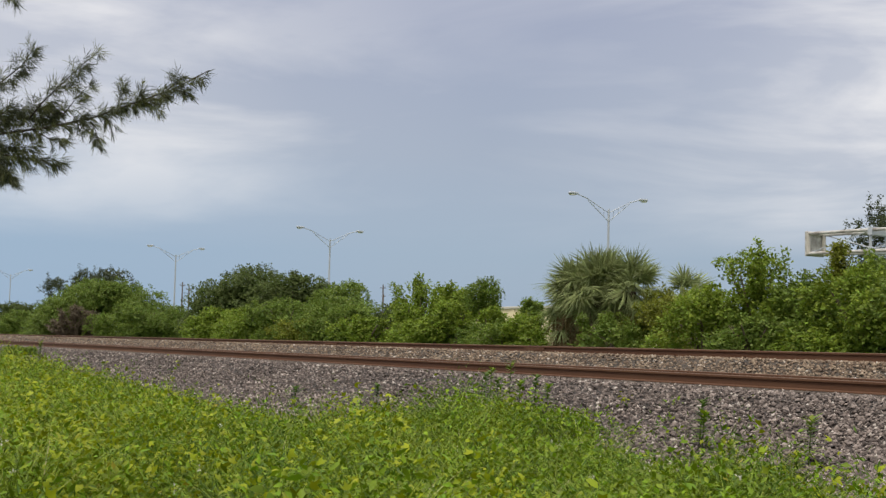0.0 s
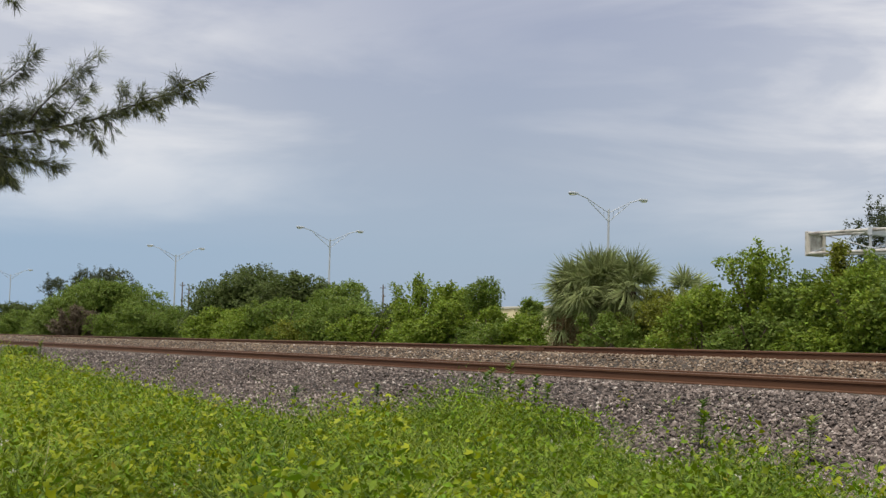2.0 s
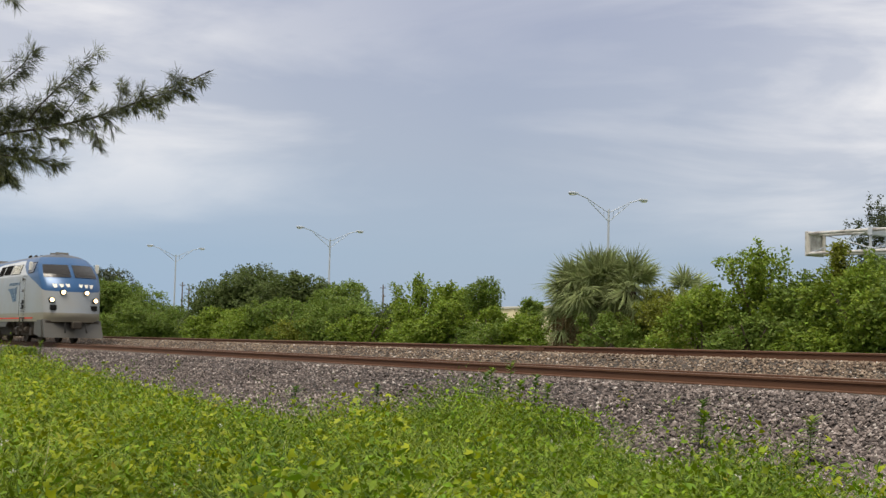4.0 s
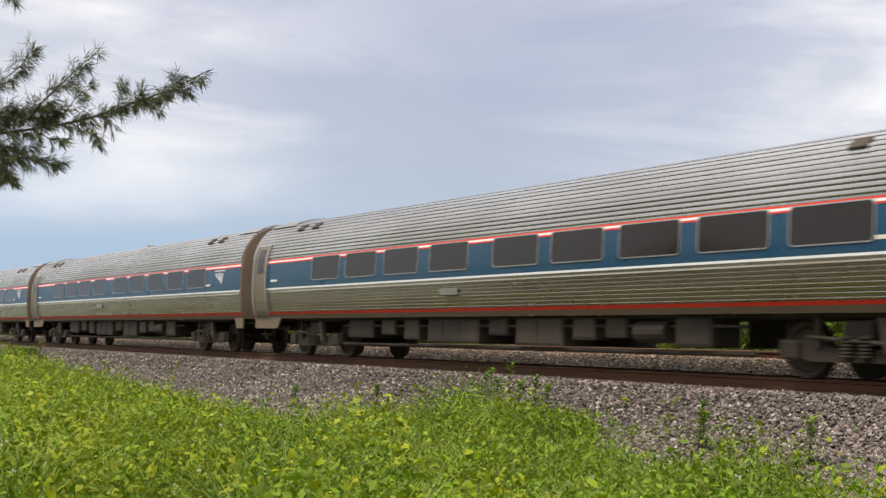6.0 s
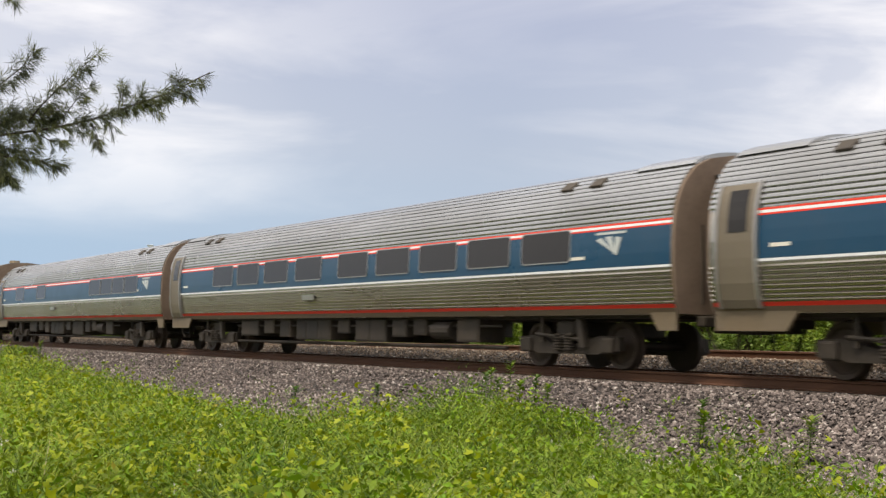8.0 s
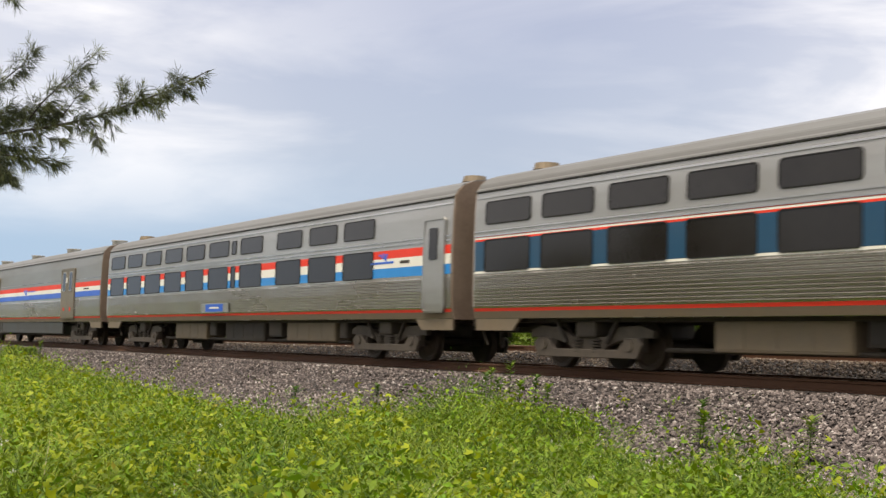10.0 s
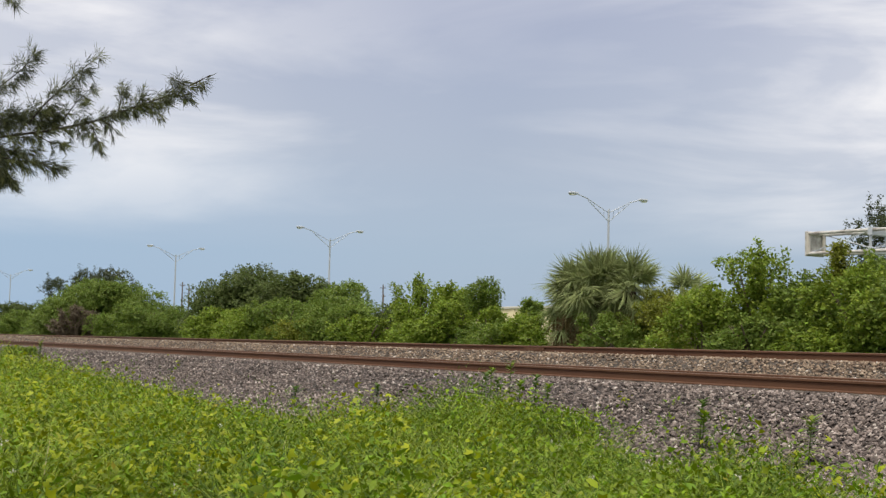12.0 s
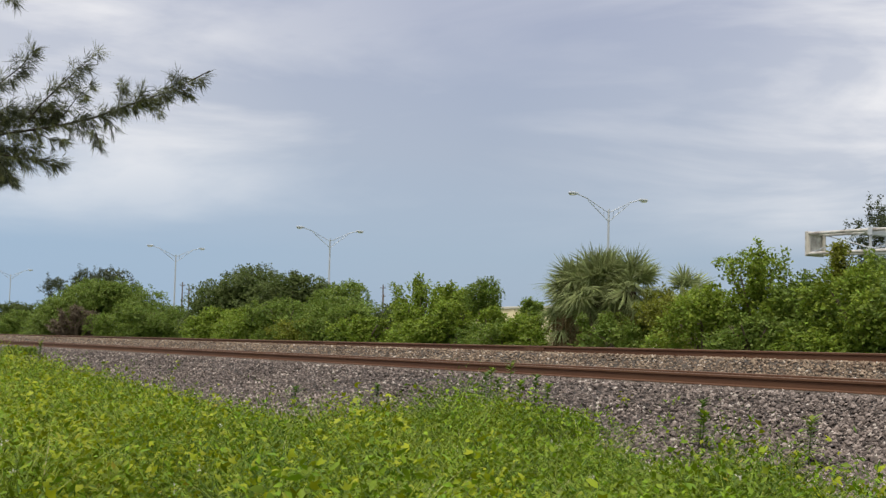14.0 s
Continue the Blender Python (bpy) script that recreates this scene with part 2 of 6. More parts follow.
def part(name, bm, mat, parent=None, label="", smooth=False):
    """One mesh object from a bmesh, under a thing or a part."""
    me = bpy.data.meshes.new(name)
    bm.to_mesh(me)
    bm.free()
    me.materials.append(mat)
    if smooth:
        me.polygons.foreach_set("use_smooth", [True] * len(me.polygons))
    ob = new(name, me)
    ob.parent = parent
    return tagged(ob, label=label) if label else ob


def raw(name, verts, faces, mat, parent=None, label="", smooth=False):
    """One mesh object from arrays: verts (n, 3), faces (m, 3 or 4)."""
    me = bpy.data.meshes.new(name)
    verts, faces = np.asarray(verts, np.float32), np.asarray(faces, np.int32)
    n, k = faces.shape
    me.vertices.add(len(verts))
    me.vertices.foreach_set("co", verts.ravel())
    me.loops.add(n * k)
    me.loops.foreach_set("vertex_index", faces.ravel())
    me.polygons.add(n)
    me.polygons.foreach_set("loop_start", np.arange(0, n * k, k, dtype=np.int32))
    me.polygons.foreach_set("loop_total", np.full(n, k, np.int32))
    if smooth:
        me.polygons.foreach_set("use_smooth", np.ones(n, bool))
    me.update(calc_edges=True)
    me.materials.append(mat)
    ob = new(name, me)
    ob.parent = parent
    return tagged(ob, label=label) if label else ob


def thing(name, m, label, category, group="", kind=""):
    ob = new(name)
    ob.matrix_world = m
    return tagged(ob, label, category, group, kind)


def box(bm, x0, x1, y0, y1, z0, z1, bevel=0.0):
    r = bmesh.ops.create_cube(bm, size=1.0, matrix=Matrix.LocRotScale(((x0 + x1) / 2, (y0 + y1) / 2, (z0 + z1) / 2), None, (x1 - x0, y1 - y0, z1 - z0)))
    if bevel:
        edges = list({e for v in r["verts"] for e in v.link_edges})
        bmesh.ops.bevel(bm, geom=edges, offset=bevel, segments=2, affect="EDGES", profile=0.5)
    return bm


def rod(bm, a, b, r0, r1=None, sides=10):
    a, b = Vector(a), Vector(b)
    d = b - a
    m = Matrix.Translation((a + b) / 2) @ d.to_track_quat("Z", "Y").to_matrix().to_4x4()
    bmesh.ops.create_cone(bm, cap_ends=True, segments=sides, radius1=r0, radius2=r0 if r1 is None else r1, depth=d.length, matrix=m)
    return bm


def extrude_x(bm, profile, x0, x1, closed=True, caps=True):
    """A (y, z) outline drawn out along x."""
    a = [bm.verts.new((x0, y, z)) for y, z in profile]
    b = [bm.verts.new((x1, y, z)) for y, z in profile]
    n = len(profile)
    for i in range(n if closed else n - 1):
        j = (i + 1) % n
        bm.faces.new((a[i], b[i], b[j], a[j]))
    if closed and caps:
        bm.faces.new(a)
        bm.faces.new(b[::-1])
    return bm


def extrude_y(bm, outline, y0, y1):
    """A closed (x, z) outline drawn out along y."""
    a = [bm.verts.new((x, y0, z)) for x, z in outline]
    b = [bm.verts.new((x, y1, z)) for x, z in outline]
    n = len(outline)
    for i in range(n):
        j = (i + 1) % n
        bm.faces.new((a[i], a[j], b[j], b[i]))
    bm.faces.new(a[::-1])
    bm.faces.new(b)
    bmesh.ops.recalc_face_normals(bm, faces=bm.faces)
    return bm


def rounded(x0, x1, z0, z1, r, n=4):
    pts = []
    for cx, cz, s in ((x1 - r, z1 - r, 0), (x0 + r, z1 - r, 1), (x0 + r, z0 + r, 2), (x1 - r, z0 + r, 3)):
        for i in range(n + 1):
            a = radians(90 * (s + i / n))
            pts.append((cx + r * math.cos(a), cz + r * math.sin(a)))
    return pts


# ---- ground and tracks ----
NEAR_RAIL = TRACK - 0.755


def terrain(y):
    """Height of the ground across the line."""
    pts = [(-4000, -1.15), (-20, -1.1), (8.5, -1.08), (10.6, -0.98), (12.3, -0.74), (14.35, -0.25), (TRACK + 1.6, -0.21), (TRACK + 2.85, 0.212), (TRACK + 5.95, 0.212), (TRACK + 7.2, 0.0), (4000, 0.0)]
    return float(np.interp(y, [p[0] for p in pts], [p[1] for p in pts]))


def sheet(name, ys, x0, x1, step, mat, label, category, rough=0.0, lift=0.0):
    xs = np.arange(x0, x1 + step / 2, step)
    verts, faces = [], []
    for y in ys:
        for x in xs:
            verts.append((x, y, terrain(y) + lift + rough * noise.noise((x * 0.7, y * 0.9, 3.1))))
    n = len(xs)
    for j in range(len(ys) - 1):
        for i in range(n - 1):
            a = j * n + i
            faces.append((a, a + 1, a + n + 1, a + n))
    ob = raw(name, verts, faces, mat, smooth=True)
    return tagged(ob, label, category, kind="structure")


GROUND_Y = [-3000, -300, -40, -10, 0, 4, 7, 8.5, 9.5, 10.6, 11.5, 12.3, 13.3, 14.35, TRACK, TRACK + 1.6, TRACK + 2.85, TRACK + 5.95, TRACK + 7.2, 30, 45, 80, 200, 800, 3500]
verts, faces = [], []
gx = [-3500, -1200, -500, -250, -120, -60, -30, 0, 30, 80, 200, 800, 3000]
for y in GROUND_Y:
    for x in gx:
        verts.append((x, y, terrain(y) - 0.05))
for j in range(len(GROUND_Y) - 1):
    for i in range(len(gx) - 1):
        a = j * len(gx) + i
        faces.append((a, a + 1, a + len(gx) + 1, a + len(gx)))
tagged(raw("ground", verts, faces, GRASSLAND), "rough grassy ground around the railway line", "ground", kind="structure")
sheet("soil_verge", [-6, 0, 4, 7, 8.5, 9.5, 10.3], -70, 20, 1.0, SOIL, "dark weedy soil beside the ballast", "ground", 0.05)
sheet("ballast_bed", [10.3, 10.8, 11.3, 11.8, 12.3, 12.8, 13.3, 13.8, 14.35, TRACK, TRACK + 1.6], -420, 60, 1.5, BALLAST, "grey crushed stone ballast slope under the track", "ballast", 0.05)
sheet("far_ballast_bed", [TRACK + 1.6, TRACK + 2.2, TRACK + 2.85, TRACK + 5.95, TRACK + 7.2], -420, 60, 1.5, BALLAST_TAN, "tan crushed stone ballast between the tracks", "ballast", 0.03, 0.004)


def verge_edge(x):
    """Where the weeds give way to the ballast."""
    e = np.interp(x, [-90, -60, -48, -36, -30, -24, -20, -17, -15, -12.5, -11, -9, -7.4, -5], [13.6, 12.9, 12.3, 10.8, 10.2, 9.1, 8.9, 9.1, 9.6, 10.2, 9.6, 8.9, 8.7, 8.9])
    mound = 2.7 * np.exp(-((x + 15.7) / 1.7) ** 2)
    return e + mound + 0.35 * np.sin(x * 2.1) + 0.25 * np.sin(x * 5.3 + 1)


def stones(name, count, region, mat, label, size, lift=0.0, power=1.0):
    """Loose angular stones lying on the bed, joined."""
    rng = np.random.default_rng(5)
    x0, x1, y0, y1 = region
    oct_v = np.array([(1, 0, 0), (-1, 0, 0), (0, 1, 0), (0, -1, 0), (0, 0, 1), (0, 0, -1)], float)
    oct_f = np.array([(0, 2, 4), (2, 1, 4), (1, 3, 4), (3, 0, 4), (2, 0, 5), (3, 1, 5)])
    x = x1 + (x0 - x1) * rng.random(count) ** power
    y = rng.uniform(y0, y1, count)
    clear = y > verge_edge(x) - 0.6
    x, y = x[clear], y[clear]
    count = len(x)
    z = np.array([terrain(v) for v in y]) + lift
    s = rng.uniform(size * 0.5, size * 1.35, (count, 1, 1)) * rng.uniform(0.6, 1.2, (count, 1, 3)) * np.array([1, 1, 0.75])
    v = oct_v[None] * s * rng.uniform(0.75, 1.25, (count, 6, 1))
    yaw, tip = rng.uniform(0, 6.28, count), rng.normal(0, 0.5, count)
    c, d = np.cos(yaw), np.sin(yaw)
    e, f = np.cos(tip), np.sin(tip)
    vx, vz = v[..., 0] * e[:, None] - v[..., 2] * f[:, None], v[..., 0] * f[:, None] + v[..., 2] * e[:, None]
    out = np.stack([vx * c[:, None] - v[..., 1] * d[:, None] + x[:, None], vx * d[:, None] + v[..., 1] * c[:, None] + y[:, None], vz + z[:, None] + rng.uniform(-0.01, 0.035, count)[:, None]], -1)
    faces = (oct_f[None] + 6 * np.arange(count)[:, None, None]).reshape(-1, 3)
    return tagged(raw(name, out.reshape(-1, 3), faces, mat), label, "ballast", kind="stuff")


stones("ballast_stones", 105000, (-100, -8.2, 9.9, 15.35), STONE, "loose grey crushed ballast stones on the slope", 0.036, power=2.1)
stones("far_ballast_stones", 38000, (-100, -11, TRACK + 1.0, TRACK + 3.6), STONE_TAN, "loose tan ballast stones between the tracks", 0.038, power=1.6)

RAIL_OUTLINE = [(-0.076, -0.186), (0.076, -0.186), (0.074, -0.172), (0.014, -0.155), (0.010, -0.055), (0.036, -0.040), (0.037, -0.010), (0.028, -0.001), (-0.028, -0.001), (-0.037, -0.010), (-0.036, -0.040), (-0.010, -0.055), (-0.014, -0.155), (-0.074, -0.172)]


def rail_track(y, z, grade, label):
    """Two rails on sleepers, the rails with a worn running band."""
    track = thing("railway_track", Matrix.Translation((0, y, z)), label, "railway track", kind="structure")
    for s in (-1, 1):
        bm = bmesh.new()
        extrude_x(bm, [(p + s * 0.755, q) for p, q in RAIL_OUTLINE], -460, 80)
        for v in bm.verts:
            v.co.z += grade * (v.co.x + 16)
        r = part("rail", bm, RAIL, track, "rust-brown steel rail")
        bm = bmesh.new()
        extrude_x(bm, [(s * 0.755 - 0.027, 0.0), (s * 0.755 + 0.027, 0.0), (s * 0.755 + 0.02, 0.003), (s * 0.755 - 0.02, 0.003)], -460, 80)
        for v in bm.verts:
            v.co.z += grade * (v.co.x + 16)
        part("running_band", bm, RAIL_TOP, r, "worn running surface of the rail")
    bm = bmesh.new()
    box(bm, -0.11, 0.11, -1.3, 1.3, -0.38, -0.196, 0.012)
    sleeper = part("sleeper", bm, TIE, track)
    for i in range(250):
        ob = sleeper if i == 0 else sleeper.copy()
        if i:
            scene.collection.objects.link(ob)
        x = -3 - i * 0.53
        ob.location = (x, random.uniform(-0.02, 0.02), grade * (x + 16))
    return track


rail_track(TRACK, 0.0, 0.0, "rusty near railway track on grey stone ballast")
rail_track(TRACK + 4.4, 0.42, 0.0013, "rusty second railway track on a slightly higher bed")

# rail joint bars on the second track
for x in (-27.0, -39.0):
    bm = bmesh.new()
    box(bm, -0.45, 0.45, -0.04, -0.012, -0.145, -0.05, 0.008)
    for k in range(6):
        rod(bm, (-0.38 + k * 0.152, -0.06, -0.1), (-0.38 + k * 0.152, -0.03, -0.1), 0.016, sides=6)
    jb = part("joint_bar", bm, RAIL, None)
    jb.matrix_world = Matrix.Translation((x, TRACK + 4.4 - 0.755, 0.42 + 0.0013 * (x + 16)))
    tagged(jb, "rusty bolted joint bar on the rail web", "joint bar", "joint bars")

# ---- train ----
TRAIN = []     # (thing, place along the train)


def interp(profile, z):
    zs = [p[1] for p in profile]
    return float(np.interp(z, zs, [p[0] for p in profile]))


AM = [(1.42, 1.02), (1.50, 1.2), (1.56, 1.5), (1.59, 1.85), (1.595, 2.2), (1.58, 2.55), (1.55, 2.8), (1.48, 3.05), (1.36, 3.3), (1.17, 3.55), (0.9, 3.74), (0.52, 3.87), (0.0, 3.93)]
VL = [(1.52, 0.95), (1.58, 1.2), (1.60, 1.6), (1.60, 2.6), (1.58, 3.3), (1.55, 3.66), (1.47, 3.84), (1.30, 3.99), (1.0, 4.09), (0.5, 4.16), (0.0, 4.19)]


RIDGES = ((0.0, 0.0), (0.08, 1.0), (0.20, 1.0), (0.66, 0.0))      # narrow ridges on the lower side
BOARDS = ((0.0, 0.0), (0.05, 0.8), (0.22, 1.0), (0.62, 1.0), (0.84, 0.7), (0.90, 0.0))      # broad flutes with narrow grooves on the roof


def ribbed(profile, z0, z1, ribs, depth, n=40, shape=RIDGES):
    """Points of one side from z0 to z1, with proud ribs (z from, to, pitch)."""
    zs = []
    if ribs:
        a, b, pitch = ribs
        z = a
        zs += [(q, 0.0) for q in np.linspace(z0, a, 6)[:-1]] if a > z0 else []
        while z + pitch <= b + 1e-6:
            zs += [(z + pitch * f, depth * d) for f, d in shape]
            z += pitch
        zs += [(q, 0.0) for q in np.linspace(z, z1, 10)]
    else:
        zs = [(q, 0.0) for q in np.linspace(z0, z1, n)]
    return [(interp(profile, z) + d, z) for z, d in zs]


def shell(bm, side, x0, x1):
    """Both sides and what joins them, drawn along the car."""
    outline = [(-y, z) for y, z in side] + [(y, z) for y, z in side[::-1]]
    clean = [p for i, p in enumerate(outline) if i == 0 or (abs(p[0] - outline[i - 1][0]) + abs(p[1] - outline[i - 1][1])) > 1e-5]
    extrude_x(bm, clean, x0, x1)
    bmesh.ops.recalc_face_normals(bm, faces=bm.faces)
    return bm


def strip(profile, s, x0, x1, z0, z1, proud=0.006, n=4):
    """A thin plate on one side of the car that follows its curve."""
    bm = bmesh.new()
    zs = np.linspace(z0, z1, n)
    outer = [(s * (interp(profile, z) + proud), z) for z in zs]
    inner = [(s * (interp(profile, z) - 0.01), z) for z in zs[::-1]]
    extrude_x(bm, outer + inner, x0, x1)
    bmesh.ops.recalc_face_normals(bm, faces=bm.faces)
    return bm


def pane(profile, s, outline, proud, depth):
    """A flat plate with a free outline (x, z) on the side of the car."""
    bm = bmesh.new()
    z0, z1 = min(z for _, z in outline), max(z for _, z in outline)
    y0, y1 = interp(profile, z0), interp(profile, z1)
    sag = max(interp(profile, z0 + f * (z1 - z0)) - (y0 + f * (y1 - y0)) for f in (0.0, 0.25, 0.5, 0.75, 1.0))

    def flat(z):
        return y0 + (z - z0) / (z1 - z0) * (y1 - y0) + sag + proud
    a = [bm.verts.new((x, s * flat(z), z)) for x, z in outline]
    b = [bm.verts.new((x, s * (flat(z) - depth - sag), z)) for x, z in outline]
    n = len(outline)
    bm.faces.new(a)
    bm.faces.new(b[::-1])
    for i in range(n):
        bm.faces.new((a[i], b[i], b[(i + 1) % n], a[(i + 1) % n]))
    bmesh.ops.recalc_face_normals(bm, faces=bm.faces)
    return bm


def ring(profile, s, x0, x1, z0, z1, wide, proud, depth, r):
    """A window frame."""
    bm = bmesh.new()
    out = rounded(x0 - wide, x1 + wide, z0 - wide, z1 + wide, r + wide)
    ins = rounded(x0, x1, z0, z1, r)
    n = len(out)
    rows = []
    for pts, pr in ((out, proud - depth), (out, proud), (ins, proud), (ins, proud - depth)):
        rows.append([bm.verts.new((x, s * (interp(profile, z) + pr), z)) for x, z in pts])
    for k in range(3):
        for i in range(n):
            j = (i + 1) % n
            bm.faces.new((rows[k][i], rows[k][j], rows[k + 1][j], rows[k + 1][i]))
    bmesh.ops.recalc_face_normals(bm, faces=bm.faces)
    return bm


def window(car, profile, s, x0, x1, z0, z1, r=0.06, frame_mat=None):
    w = part("window", pane(profile, s, rounded(x0, x1, z0, z1, r), 0.010, 0.02), GLASS, car, "dark tinted window pane")
    part("window_frame", ring(profile, s, x0, x1, z0, z1, 0.022, 0.022, 0.03, r), frame_mat or RUBBER, w)
    return w


def wheel_mesh(r):
    """A wheel standing in the x-z plane, its tread towards the middle of the track."""
    bm = bmesh.new()
    turned = [(0.0, -0.05), (0.09, -0.06), (0.11, -0.02), (0.16, 0.0), (r * 0.72, 0.02), (r * 0.82, -0.02), (r - 0.01, -0.03), (r, 0.0), (r, 0.10), (r + 0.028, 0.115), (r + 0.028, 0.14), (r * 0.8, 0.14), (0.0, 0.12)]
    n = 28
    rows = []
    for k in range(n):
        a = 2 * math.pi * k / n
        rows.append([bm.verts.new((q * math.cos(a), w, q * math.sin(a))) for q, w in turned])
    for k in range(n):
        for i in range(len(turned) - 1):
            a, b = rows[k], rows[(k + 1) % n]
            if turned[i][0] + turned[i + 1][0] > 0:
                try:
                    bm.faces.new((a[i], b[i], b[i + 1], a[i + 1]))
                except ValueError:
                    pass
    bmesh.ops.remove_doubles(bm, verts=bm.verts, dist=1e-5)
    bmesh.ops.recalc_face_normals(bm, faces=bm.faces)
    return bm


WHEELS = {}


def wheel(parent, x, s, r):
    if r not in WHEELS:
        WHEELS[r] = part("wheel", wheel_mesh(r), WHEEL, parent, "worn steel wheel", smooth=False)
        ob = WHEELS[r]
    else:
        ob = new("wheel", WHEELS[r].data)
        ob.parent = parent
        tagged(ob, "worn steel wheel")
    ob.matrix_basis = Matrix.Translation((x, s * 0.82, r)) @ (Matrix.Rotation(math.pi, 4, "Z") if s > 0 else Matrix())
    return ob


def turned(bm, at, profile, sides=12):
    """A (radius, height) profile turned about an upright axis."""
    rows = []
    for r, z in profile:
        rows.append([bm.verts.new((at[0] + r * math.cos(2 * math.pi * k / sides), at[1] + r * math.sin(2 * math.pi * k / sides), z)) for k in range(sides)])
    for a, b in zip(rows, rows[1:]):
        for k in range(sides):
            bm.faces.new((a[k], a[(k + 1) % sides], b[(k + 1) % sides], b[k]))
    bmesh.ops.remove_doubles(bm, verts=bm.verts, dist=1e-5)
    return bm


def outside_truck(car, cx, half=1.3, r=0.457):
    """Two-axle truck with heavy cast frames outside its wheels."""
    bm = bmesh.new()
    box(bm, cx - 0.3, cx + 0.3, -1.3, 1.3, 0.60, 0.92, 0.05)
    t = part("truck", bm, CAST, car, "grimy cast truck with outside frames")
    for s in (-1, 1):
        bm = bmesh.new()
        w = half + 0.55
        extrude_y(bm, [(cx - w, 0.60), (cx - half - 0.27, 0.60), (cx - half - 0.25, 0.34), (cx - half + 0.25, 0.34), (cx - half + 0.30, 0.56), (cx - 0.55, 0.44), (cx - 0.42, 0.24), (cx + 0.42, 0.24), (cx + 0.55, 0.44),
                       (cx + half - 0.30, 0.56), (cx + half - 0.25, 0.34), (cx + half + 0.25, 0.34), (cx + half + 0.27, 0.60), (cx + w, 0.60), (cx + w, 0.74), (cx + half + 0.2, 0.84), (cx + half - 0.4, 0.80), (cx + 0.5, 0.62), (cx - 0.5, 0.62), (cx - half + 0.4, 0.80), (cx - half - 0.2, 0.84), (cx - w, 0.74)], *sorted((s * 1.08, s * 1.22)))
        bmesh.ops.bevel(bm, geom=bm.edges[:], offset=0.012, segments=1, affect="EDGES")
        part("side_frame", bm, CAST, t)
        bm = bmesh.new()
        extrude_y(bm, [(cx - half - 0.34, 0.48), (cx - half - 0.2, 0.22), (cx + half + 0.2, 0.22), (cx + half + 0.34, 0.48), (cx + half + 0.2, 0.60), (cx + half - 0.12, 0.60), (cx + half - 0.36, 0.38), (cx - half + 0.36, 0.38), (cx - half + 0.12, 0.60), (cx - half - 0.2, 0.60)], *sorted((s * 1.23, s * 1.31)))
        bmesh.ops.bevel(bm, geom=bm.edges[:], offset=0.012, segments=1, affect="EDGES")
        part("equaliser_bar", bm, CAST, t)
        for k in (-1, 1):
            bm = bmesh.new()
            box(bm, cx + k * half - 0.19, cx + k * half + 0.19, *sorted((s * 1.1, s * 1.27)), 0.32, 0.60, 0.05)
            rod(bm, (cx + k * half, s * 1.2, 0.457), (cx + k * half, s * 1.34, 0.457), 0.12, 0.10, 14)
            part("axle_box", bm, CAST, t)
            bm = bmesh.new()
            turned(bm, (cx + k * 0.27, s * 1.2), [(0.0, 0.30), (0.08, 0.30)] + [p for q in range(5) for p in ((0.12, 0.32 + q * 0.055), (0.12, 0.345 + q * 0.055), (0.08, 0.355 + q * 0.055))] + [(0.0, 0.62)])
            part("coil_spring", bm, TRUCK, t)
            bm = bmesh.new()
            rod(bm, (cx + k * 0.62, s * 1.26, 0.50), (cx + k * 0.95, s * 1.26, 0.98), 0.045, sides=8)
            part("damper", bm, UNDER, t)
    for k in (-1, 1):
        bm = bmesh.new()
        rod(bm, (cx + k * half, -1.1, r), (cx + k * half, 1.1, r), 0.085, sides=12)
        part("axle", bm, WHEEL, t)
        for s in (-1, 1):
            wheel(t, cx + k * half, s, r)
    return t


